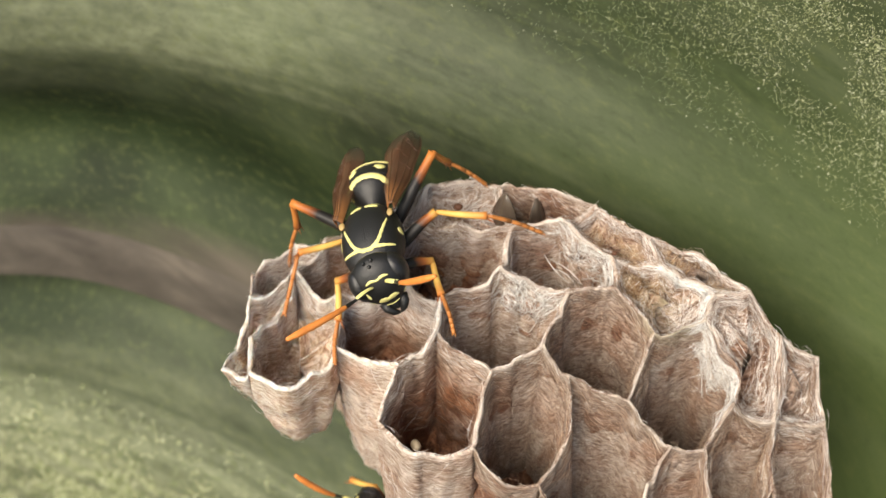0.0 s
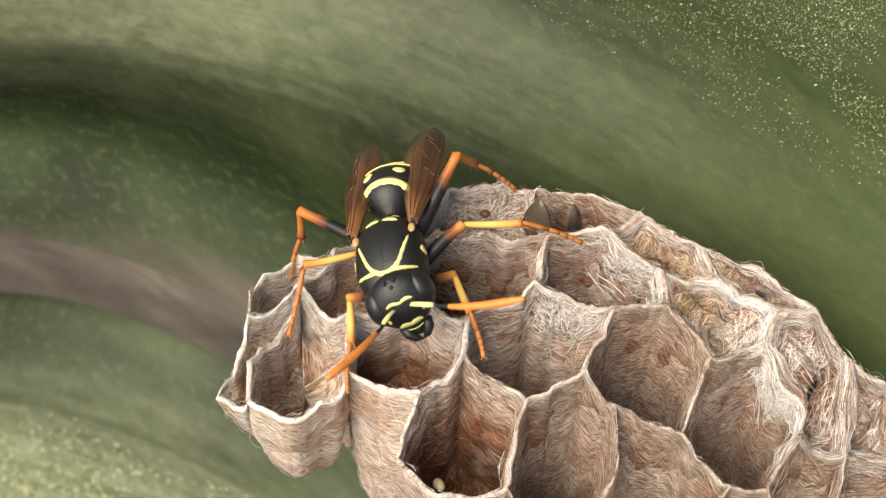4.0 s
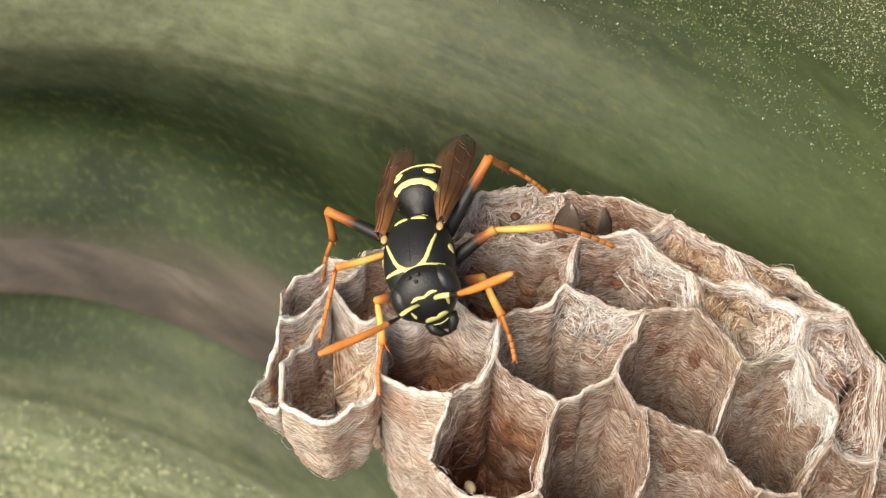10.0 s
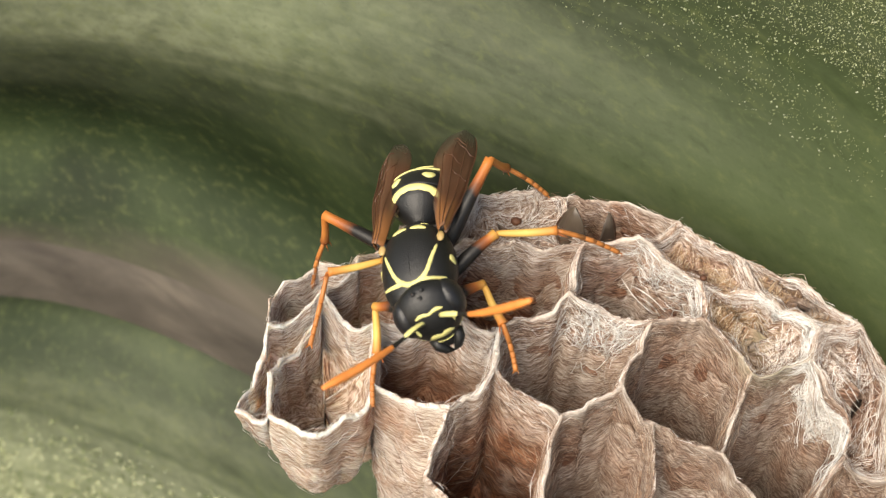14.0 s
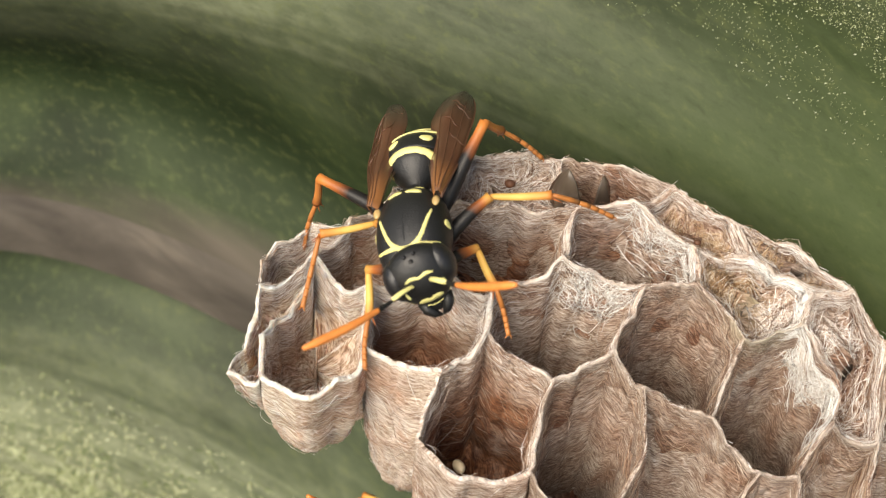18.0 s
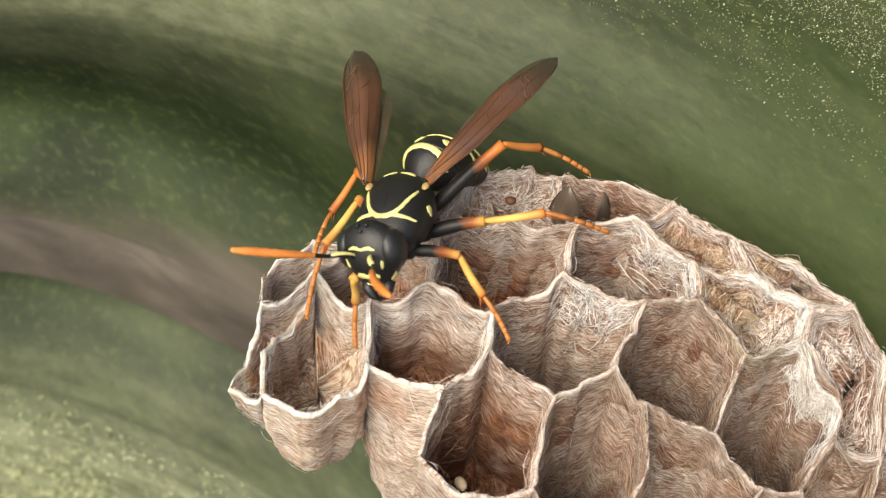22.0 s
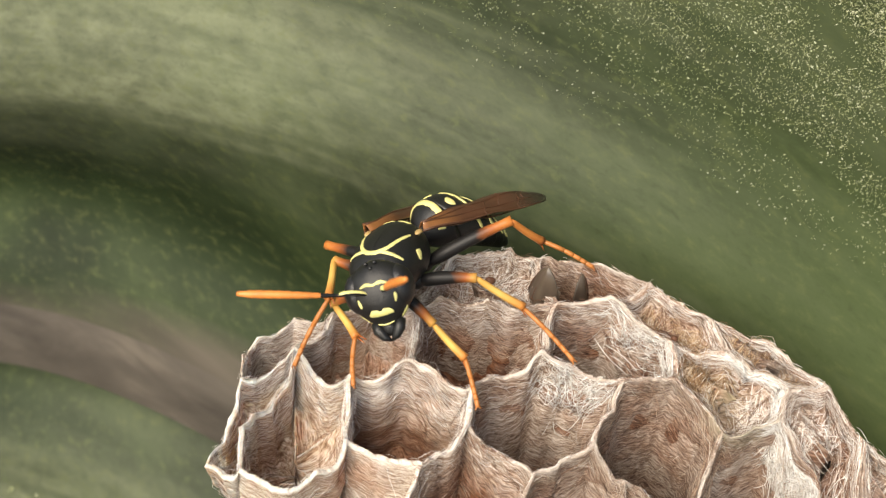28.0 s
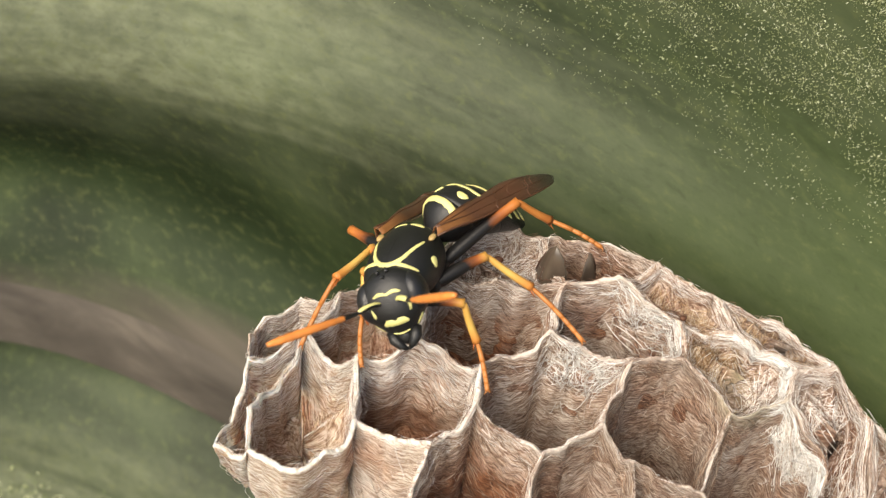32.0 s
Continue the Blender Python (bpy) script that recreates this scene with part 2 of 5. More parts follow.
def wing_material():
    """Smoky brown film, clear enough to see through, darker to the tip (local y)."""
    m = Mat("smoky_wing", 0.35)
    ob = m.coords()
    n = m.noise(m.mapped(ob, (700, 120, 700)), 1.0, 4.0)
    sep = m.node("ShaderNodeSeparateXYZ")
    m.link(ob, sep.inputs[0])
    far = m.math("ADD", m.math("MULTIPLY", sep.outputs[1], 100.0), m.math("MULTIPLY", n, 0.15))
    c = m.mix(m.ramp(far, (0.12, (0, 0, 0)), (0.30, (1, 1, 1))), (0.30, 0.125, 0.045), m.ramp(n, (0.35, (0.060, 0.026, 0.015)), (0.65, (0.125, 0.052, 0.028))))
    m.color(m.mix(m.ramp(far, (0.60, (0, 0, 0)), (0.88, (1, 1, 1))), c, (0.036, 0.024, 0.018)))
    m.link(m.ramp(far, (0.0, (0.92, 0.92, 0.92)), (0.65, (0.82, 0.82, 0.82)), (0.9, (0.64, 0.64, 0.64))), m.b.inputs["Alpha"])
    m.b.inputs["Coat Weight"].default_value = 0.3
    return m.bump(n, 0.5, 0.00008).m


M_WING = wing_material()
M_VEIN = chitin("wing_vein", (0.10, 0.042, 0.022), 0.4)


def leaf_material(name, sheen_bloom, dry=False):
    """Waxy green leaf, UV in millimetres along and across; the pale bands that run along it are mostly sheen and shade
    put into the colour, with some powder.
    """
    m = Mat(name, 0.55)
    uv = m.coords(True)
    sep = m.node("ShaderNodeSeparateXYZ")
    m.link(uv, sep.inputs[0])
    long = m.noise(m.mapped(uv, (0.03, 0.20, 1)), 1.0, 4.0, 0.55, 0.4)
    broad = m.noise(m.mapped(uv, (0.055, 0.09, 1), loc=(4, 2, 0)), 1.0, 4.0, 0.55, 0.4)
    fine = m.noise(m.mapped(uv, (0.5, 0.9, 1)), 1.0, 4.0, 0.65, 0.2)
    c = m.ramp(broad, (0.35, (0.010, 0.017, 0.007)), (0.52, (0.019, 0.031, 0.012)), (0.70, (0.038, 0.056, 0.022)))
    # fresher green towards the near end
    fresh = m.ramp(m.math("MULTIPLY", m.math("ADD", sep.outputs[0], 40.0), 0.01), (0.47, (0, 0, 0)), (0.76, (0.8, 0.8, 0.8)))
    low = m.ramp(m.math("MULTIPLY", m.math("ADD", sep.outputs[1], 40.0), 0.01), (0.62, (1, 1, 1)), (0.76, (0.15, 0.15, 0.15)))
    c = m.mix(m.math("MULTIPLY", fresh, low), c, (0.078, 0.112, 0.033))
    # bands along the leaf: sheen and shade painted in, partly real powder
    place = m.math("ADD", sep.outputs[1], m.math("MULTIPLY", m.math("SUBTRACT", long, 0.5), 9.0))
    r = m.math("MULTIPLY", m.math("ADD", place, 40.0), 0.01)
    sheen_dust = m.ramp(r, *[((s + 40) / 100.0, (v, v, v)) for s, v in sheen_bloom])
    sheen_dust = m.math("MULTIPLY", sheen_dust, m.ramp(m.math("MULTIPLY", m.math("ADD", sep.outputs[0], 40.0), 0.01), (0.28, (1, 1, 1)), (0.62, (0.30, 0.30, 0.30))))
    sheen_dust = m.math("MULTIPLY", sheen_dust, m.math("ADD", 0.55, m.math("MULTIPLY", broad, 0.9)))
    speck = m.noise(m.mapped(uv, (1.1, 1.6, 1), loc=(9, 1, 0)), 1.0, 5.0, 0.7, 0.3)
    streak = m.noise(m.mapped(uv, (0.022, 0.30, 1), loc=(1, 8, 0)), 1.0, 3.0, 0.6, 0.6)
    sheen_dust = m.math("MULTIPLY", sheen_dust, m.math("ADD", 0.45, m.math("MULTIPLY", m.ramp(streak, (0.36, (0, 0, 0)), (0.62, (1, 1, 1))), 0.85)))
    sheen_dust = m.math("MULTIPLY", sheen_dust, m.math("ADD", 0.72, m.math("MULTIPLY", m.ramp(fine, (0.36, (0, 0, 0)), (0.66, (1, 1, 1))), 0.56)))
    c = m.mix(sheen_dust, c, (0.245, 0.265, 0.17))
    c = m.mix(m.ramp(speck, (0.52, (0, 0, 0)), (0.70, (0.45, 0.45, 0.45))), c, (0.095, 0.11, 0.04))
    c = m.mix(m.ramp(speck, (0.30, (0.25, 0.25, 0.25)), (0.46, (0, 0, 0))), c, (0.008, 0.015, 0.004))
    if dry:
        # the green fades into the dry brown margin, wider towards the near end
        edge = m.math("SUBTRACT", place, m.math("ADD", 4.4, m.math("MULTIPLY", sep.outputs[0], 0.025)))
        rim = m.ramp(m.math("ADD", m.math("MULTIPLY", edge, 0.12), 0.5), (0.32, (1, 1, 1)), (0.62, (0, 0, 0)))
        c = m.mix(rim, c, m.ramp(broad, (0.35, (0.034, 0.029, 0.023)), (0.55, (0.068, 0.059, 0.047)), (0.72, (0.125, 0.108, 0.086))))
    m.color(c)
    m.b.inputs["Specular IOR Level"].default_value = 0.18
    return m.bump(long, 0.15, 0.0006).m


def margin_material():
    m = Mat("dry_leaf_margin", 0.75)
    uv = m.coords(True)
    n = m.noise(m.mapped(uv, (0.10, 0.22, 1)), 1.0, 4.0, 0.6, 0.5)
    m.color(m.ramp(n, (0.35, (0.033, 0.027, 0.021)), (0.6, (0.072, 0.061, 0.049)), (0.75, (0.13, 0.11, 0.086))))
    return m.bump(n, 0.3, 0.0008).m


# pale ridge and dark fold of the upper leaf are shading put in colour
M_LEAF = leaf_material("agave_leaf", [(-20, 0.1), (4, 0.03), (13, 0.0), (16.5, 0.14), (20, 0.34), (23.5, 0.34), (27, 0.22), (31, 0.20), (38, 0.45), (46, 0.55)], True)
# dark at the top edge, pale below: crevice shade painted into the colour
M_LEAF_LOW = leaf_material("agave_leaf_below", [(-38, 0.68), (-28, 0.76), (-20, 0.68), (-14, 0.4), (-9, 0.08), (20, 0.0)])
M_MARGIN = margin_material()


# ---- building helpers ----
def mesh_of(name, verts, faces, mats, slots=None, uvs=None, smooth=True):
    """A mesh from vertices in millimetres."""
    me = bpy.data.meshes.new(name)
    me.from_pydata([(x * MM, y * MM, z * MM) for x, y, z in verts], [], faces)
    for k in mats if isinstance(mats, (list, tuple)) else [mats]:
        me.materials.append(k)
    if slots is not None:
        me.polygons.foreach_set("material_index", slots)
    if uvs is not None:
        layer = me.uv_layers.new(name="UVMap")
        ids = np.zeros(len(me.loops), dtype=np.int32)
        me.loops.foreach_get("vertex_index", ids)
        layer.data.foreach_set("uv", np.asarray(uvs, dtype=np.float32)[ids].ravel())
    me.polygons.foreach_set("use_smooth", [smooth] * len(me.polygons))
    me.update()
    return me


def put(name, me, parent=None, label=""):
    ob = new(name, me)
    if parent is not None:
        ob.parent = parent
    return tagged(ob, label) if label else ob


def part(name, bm, material, parent, label=""):
    """A bmesh in millimetres as one mesh object under a thing or a part."""
    me = bpy.data.meshes.new(name)
    bmesh.ops.scale(bm, vec=(MM, MM, MM), verts=bm.verts)
    bmesh.ops.recalc_face_normals(bm, faces=bm.faces)
    bm.to_mesh(me)
    bm.free()
    me.materials.append(material)
    me.polygons.foreach_set("use_smooth", [True] * len(me.polygons))
    return put(name, me, parent, label)


def loft(sections, around=28, power=2.0):
    """Closed loft along y. Each section: y, half width, top z, bottom z."""
    verts, faces = [], []
    for y, w, top, bot in sections:
        mid, half = (top + bot) / 2, (top - bot) / 2
        for k in range(around):
            a = 2 * math.pi * k / around
            c, s = math.cos(a), math.sin(a)
            e = 2 / power
            verts.append((w * math.copysign(abs(c) ** e, c), y, mid + half * math.copysign(abs(s) ** e, s)))
    n = len(sections)
    for i in range(n - 1):
        for k in range(around):
            a, b = i * around + k, i * around + (k + 1) % around
            faces.append((a, a + around, b + around, b))
    faces.append(tuple(range(around)))
    faces.append(tuple(reversed(range((n - 1) * around, n * around))))
    return verts, faces


def spline(keys, n):
    """Smooth resampling of rows of numbers (Catmull-Rom)."""
    keys = [np.array(k, dtype=float) for k in keys]
    out = []
    for i in range(n):
        s = i / (n - 1) * (len(keys) - 1)
        j = min(int(s), len(keys) - 2)
        f = s - j
        p0, p1, p2, p3 = keys[max(j - 1, 0)], keys[j], keys[j + 1], keys[min(j + 2, len(keys) - 1)]
        out.append(0.5 * (2 * p1 + (p2 - p0) * f + (2 * p0 - 5 * p1 + 4 * p2 - p3) * f * f + (3 * p1 - p0 - 3 * p2 + p3) * f ** 3))
    return out


def tube(points, radii, around=10):
    """A closed tube through points with a radius at each."""
    pts = [Vector(p) for p in points]
    verts, faces = [], []
    side = None
    for i, p in enumerate(pts):
        d = (pts[min(i + 1, len(pts) - 1)] - pts[max(i - 1, 0)]).normalized()
        if side is None:
            side = d.cross(Vector((0.31, 0.2, 0.93)))
            if side.length < 0.1:
                side = d.cross(Vector((1, 0, 0)))
        side = (side - d * side.dot(d)).normalized()
        up = d.cross(side)
        for k in range(around):
            a = 2 * math.pi * k / around
            verts.append(tuple(p + (side * math.cos(a) + up * math.sin(a)) * radii[i]))
    for i in range(len(pts) - 1):
        for k in range(around):
            a, b = i * around + k, i * around + (k + 1) % around
            faces.append((a, b, b + around, a + around))
    faces.append(tuple(reversed(range(around))))
    faces.append(tuple(range((len(pts) - 1) * around, len(pts) * around)))
    return verts, faces


def aim(d, up=(0, 0, 1)):
    """A turn that lays local +Y along d, with local +Z near up."""
    y = Vector(d).normalized()
    x = y.cross(Vector(up))
    if x.length < 1e-4:
        x = Vector((1, 0, 0))
    x.normalize()
    return Matrix((x, y, x.cross(y))).transposed()


# ---- the comb ----
def comb_top(x, y):
    """Height of the cell rims over the plan, in millimetres."""
    return 2.123 + 0.1993 * x + 0.0119 * y - 0.00909 * x * x - 0.03138 * y * y + 0.02102 * x * y


# corners of the cells in the plan, row by row from the front: x, y
CORNERS = {
    "f0": (-1.79, -11.1), "f1": (-0.95, -11.95), "f2": (0.3, -12.45), "f3": (3.15, -12.16), "f4": (4.5, -13.3), "f5": (6.64, -13.38), "f6": (8.23, -11.29),
    "f7": (8.9, -15.4), "f8": (11.3, -15.3), "f9": (12.31, -12.71), "f10": (13.68, -11.4), "f11": (15.37, -11.22), "f12": (16.6, -15.2), "f13": (19.17, -12.15),
    "f14": (20.6, -15.5), "f15": (22.9, -12.6),
}
CORNERS.update({
    "a0": (-10.24, -8.25), "a1": (-9.04, -6.7), "a2": (-8.59, -8.7), "a3": (-6.59, -9.62), "a4": (-5.1, -9.2), "a5": (-4.0, -7.75),
    "b0": (-0.56, -8.67), "b1": (1.25, -7.21), "b2": (1.65, -5.38), "c0": (4.19, -9.0), "c1": (6.87, -7.66), "c2": (8.2, -8.93), "c3": (11.33, -9.66),
    "c4": (12.89, -6.88), "c5": (16.9, -9.18), "c6": (17.57, -8.3), "c7": (19.29, -9.53), "c8": (22.2, -9.2),
})
CORNERS.update({
    "h0": (-9.12, -4.05), "h1": (-6.8, -2.74), "h2": (-9.4, -2.4), "h3": (-8.82, -1.34), "h4": (-7.04, -0.42), "h5": (-5.19, -0.65), "i0": (-4.03, -4.95),
    "i1": (-1.05, -4.23), "i2": (-1.2, -1.05), "i3": (-3.3, 0.75), "j0": (4.75, -4.02), "j1": (5.4, -1.52), "j2": (2.28, -1.03), "j3": (0.0, -0.62),
    "k0": (8.32, -5.0), "k1": (10.85, -4.97), "k2": (10.65, -3.4), "k3": (8.0, -1.4), "l0": (15.45, -6.12), "l1": (16.14, -4.76), "l2": (13.4, -3.45),
    "w0": (0.5, 2.2), "w1": (3.35, 2.45), "w2": (7.33, 0.75), "w3": (9.91, -0.5), "w4": (12.65, -2.2), "w5": (15.6, -2.9), "w6": (18.17, -4.6), "w7": (19.67, -6.24), "w8": (21.8, -6.9),
    "w9": (4.6, 1.3),
})
# cells: corners round the mouth, depth, length of the outer wall; the youngest, outermost ones are cups
Cell = collections.namedtuple("Cell", "corners depth length kind")
# kind "old": open cells in the browner paper that has shade painted in
CELLS = [Cell(c.split(), d, n, k) for c, d, n, k in (
    ("a0 a2 a1 h1 h0", 2.0, 7, "cup"), ("a1 a2 a3 a4 a5 i0 h1", 3.8, 10.5, "cup"),
    ("a5 b0 b1 b2 i1 i0", 6.5, 17, "young"), ("b1 c0 c1 k0 j0 b2", 11, 20, "open"), ("c1 c2 c3 c4 k1 k0", 12, 20, "old"),
    ("h0 h1 h5 h4 h3 h2", 3.2, 12, "open"), ("h1 i0 i1 i2 i3 h5", 4.2, 15, "open"), ("i1 b2 j0 j1 j2 j3 i2", 5.2, 20, "open"), ("j0 k0 k1 k2 k3 j1", 6, 20, "open"),
    ("b0 f0 f1 f2 f3 c0 b1", 9.5, 26, "young"), ("c0 f3 f4 f5 f6 c2 c1", 11, 20, "old"), ("c2 f6 f5 f7 f8 f9 f10 c3", 12, 20, "old"), ("c3 f10 f11 c5 c6 l0 c4", 12, 20, "old"),
    ("f10 f9 f8 f12 f11", 10, 20, "old"), ("f11 f12 f13 c7 c5", 8, 20, "old"), ("c7 f13 f14 f15 c8", 7, 20, "old"),
    ("k1 c4 l0 l1 l2 k2", 0.9, 20, "shut"), ("k2 l2 w4 w3 k3", 0.8, 20, "shut"), ("l2 l1 w6 w5 w4", 0.5, 20, "shut"),
    ("l0 c6 c5 c7 w7 w6 l1", 1.0, 20, "shut"), ("w7 c7 c8 w8", 1.0, 20, "shut"),
    ("j1 k3 w3 w2 w9", 13, 20, "open"), ("j3 j2 j1 w9 w1 w0 i2", 0.9, 20, "shut"), ("i2 w0 i3", 1.0, 15, "shut"),
)]
# walls whose edge is torn lower than the rest: depth of the dip, and how far along it lies
DIPS = {("a1", "h1"): (1.5, 0.62), ("b2", "i1"): (0.55, 0.3), ("h1", "i0"): (0.9, 0.5), ("b2", "j0"): (0.75, 0.5), ("h0", "h1"): (0.5, 0.4), ("i0", "i1"): (0.5, 0.3),
        ("c2", "f6"): (0.5, 0.4), ("b0", "f0"): (0.2, 0.5), ("c2", "c3"): (0.15, 0.4), ("f0", "f1"): (0.1, 0.5), ("f1", "f2"): (0.05, 0.5), ("f2", "f3"): (0.3, 0.5),
        ("f10", "f11"): (0.05, 0.5), ("a2", "a3"): (0.0, 0.5), ("a3", "a4"): (0.1, 0.5), ("a1", "a2"): (0.1, 0.5), ("k0", "k1"): (0.1, 0.5), ("c4", "k1"): (0.05, 0.5),
        ("b0", "a5"): (0.35, 0.6), ("b0", "b1"): (0.3, 0.35), ("c0", "b1"): (0.45, 0.55), ("c0", "c1"): (0.25, 0.5), ("k2", "k3"): (0.1, 0.5), ("j1", "k3"): (0.2, 0.5)}
DIPS.update({(b, a): (d, 1 - s) for (a, b), (d, s) in DIPS.items()})
FREE = {("a1", "a2"), ("a2", "a3"), ("a3", "a4"), ("a4", "a5"), ("a0", "a2")}
# all cells point at about this place above the comb
SOURCE = Vector((15.0, -29.5, 248.0))


def rim_lift(p, s, length, names):
    """How far the rim stands over the smooth comb: dips between corners, peaks at them, ragged."""
    old = names[0][0] in "wl" and names[1][0] in "wlc"
    deep, at = DIPS.get(names, (0.05 if old else 0.55 * min(1.0, length / 2.5), 0.5))
    bent = s ** (math.log(0.5) / math.log(at)) if s > 0 else 0.0
    dip = 0.16 - (deep + 0.12) * math.sin(math.pi * bent) ** 0.9
    q = Vector((p[0], p[1], 0))
    return dip + 0.16 * noise.noise(q * 0.45) + 0.17 * noise.noise(q * 1.45) + 0.17 * noise.noise(q * 4.1) * (0.5 + noise.noise(q * 0.8 + Vector((5, 5, 5)))) + 0.05 * noise.noise(q * 9.0)


def waver(p):
    """Sideways unevenness of a wall in the plan, alike for both cells that share it."""
    q = Vector((p.x, p.y, 3.0))
    return Vector((noise.noise(q * 0.9), noise.noise(q * 0.9 + Vector((7, 1, 2))))) * 0.27 + Vector((noise.noise(q * 2.6), noise.noise(q * 2.6 + Vector((7, 1, 2))))) * 0.06


def cell_mesh(i):
    cell = CELLS[i]
    depth, kind = cell.depth, cell.kind
    edge = []
    for u, v in zip(cell.corners, cell.corners[1:] + cell.corners[:1]):
        a, b = Vector(CORNERS[u]), Vector(CORNERS[v])
        length = (b - a).length
        n = max(2, round(length / 0.12))
        edge += [(a + (b - a) * (k / n), k / n, length, (u, v)) for k in range(n)]
    n = len(edge)
    if kind == "cup":
        # the free front of a cup is a smooth bow
        free = [k for k in range(n) if edge[k][3] in FREE]
        for _ in range(14):
            for k in free[1:-1]:
                edge[k] = (edge[k][0] * 0.5 + (edge[k - 1][0] + edge[(k + 1) % n][0]) * 0.25, *edge[k][1:])
    c = sum((e[0] for e in edge), Vector((0, 0))) / n
    mean = sum((e[0] - c).length for e in edge) / n
    top = []
    for p, s, length, names in edge:
        d = p - c
        p2 = p + waver(p)
        top.append((p2, comb_top(p2.x, p2.y) + rim_lift(p, s, length, names), mean / d.length))
    mid = Vector((c.x, c.y, comb_top(c.x, c.y)))
    axis = (mid - SOURCE).normalized()
    rows = 42
    verts, faces, uvs = [], [], []
    run = [0.0]
    for k in range(n):
        run.append(run[-1] + (edge[(k + 1) % n][0] - edge[k][0]).length)

    def ring(inset, down, lift=0.0, close=0.0, rough=1.0, round_off=0.0, side=1, bumpy=0.0):
        for k, (p, z, ratio) in enumerate(top):
            q = Vector((p.x, p.y, z + lift))
            rel = q - mid
            g = q + (q - SOURCE).normalized() * down
            pull = mid + axis * (down + rel.dot(axis)) - g
            length = max(pull.length, 1e-6)
            way = pull / length
            # corners fill up further down the cell
            corner = max(0.0, 1 - ratio) * round_off * length
            lump = 0.15 * noise.noise(g * 0.75) + 0.055 * noise.noise(g * 1.9) + 0.012 * noise.noise(Vector((g.x * 2.2, g.y * 2.2, g.z * 6.5))) + 0.012 * noise.noise(g * 9)
            lump += 0.007 * noise.noise(Vector((run[k] * 0.8 + 9 * i, down * 4.5, 2.0 * side))) + 0.006 * noise.noise(Vector((run[k] * 1.6, down * 9.0, i)))
            g = g + way * (inset + corner + lump * rough * min(1.0, 0.12 + down * 0.8)) + pull * close
            if bumpy:
                g.z += bumpy * (noise.noise(g * 0.9) + 0.5 * noise.noise(g * 2.3) + 0.25 * noise.noise(g * 5.0))
            verts.append(tuple(g))
            uvs.append((run[k] + 7.3 * i, down * side))

    wall = 0.12 if kind == "cup" else 0.085
    long = cell.length
    for r in range(rows, -1, -1):
        if kind in ("cup", "young"):
            # the outermost cells end in a rounded bottom
            d = long * math.sin(math.pi / 2 * r / rows)
            f = d / long
            shut = min(0.97, 1 - math.sqrt(max(0.0, 1 - f ** (1.7 if kind == "cup" else 2.6))))
            ring(-0.012 - 0.20 * math.sin(math.pi * min(1.0, f * 1.05)) - 0.09 * math.exp(-d / 0.3), d, close=shut, rough=-1.4 if r else 0, round_off=0.6 * min(1.0, r / 12), side=-1)
            continue
        d = long * (r / rows) ** 1.3
        ring(min(0.22, 0.05 * d) - 0.012 if r < rows else 1.5, d, close=0.30 * min(1.0, d / 9) ** 1.6, rough=-1.2 if r else 0, round_off=0.35 * min(1.0, r / 12), side=-1)
    ring(0.03, 0.0, 0.04, rough=0)
    ring(wall * 0.8, 0.0, 0.03, rough=0)
    first = len(verts) // n
    for r in range(rows + 1):
        f = r / rows
        ring(wall + (0.10 if kind != "cup" else 0.03) * min(1, f * 4), depth * f ** 1.25, close=0.08 * f * f, rough=-1.4 if kind == "cup" else 1.6 * min(1.0, depth / 6), bumpy=0.35 * f ** 4, round_off=0.05 * min(1, f * 3))
    for close, extra in ((0.25, 0.2), (0.5, 0.45), (0.75, 0.55), (0.93, 0.6)):
        ring(wall, depth + extra, close=close, rough=0.0, round_off=0.75, bumpy=0.35)
    rings = len(verts) // n
    for r in range(rings - 1):
        for k in range(n):
            a, b = r * n + k, r * n + (k + 1) % n
            faces.append((a, b, b + n, a + n))
    faces.append(tuple(range((rings - 1) * n, rings * n)))
    # left cells get the lighter copies, right ones the darker: light painted by place
    mat = M_PAPER_THIN if kind == "cup" else M_PAPER_YOUNG_LIT if c.x < -0.5 and c.y > -10 else M_PAPER_SHADED if kind == "old" or (kind == "shut" and c.x > 15) else M_PAPER
    return mesh_of("cell", verts, faces, mat, uvs=uvs), verts, faces, n, rows, first, edge, c


def strand(pts, r):
    """A three-sided fibre, fine at both ends."""
    out, last = [], len(pts) - 1
    for i, p in enumerate(pts):
        d = (pts[min(i + 1, last)] - pts[max(i - 1, 0)]).normalized()
        u = d.orthogonal().normalized()
        w = d.cross(u)
        k = r * (0.25 if i in (0, last) else 1.0)
        out += [tuple(p + u * k), tuple(p + (w * 0.87 - u * 0.5) * k), tuple(p - (w * 0.87 + u * 0.5) * k)]
    faces = []
    for i in range(last):
        for k in range(3):
            a, b = 3 * i + k, 3 * i + (k + 1) % 3
            faces.append((a, b, b + 3, a + 3))
    return out, faces


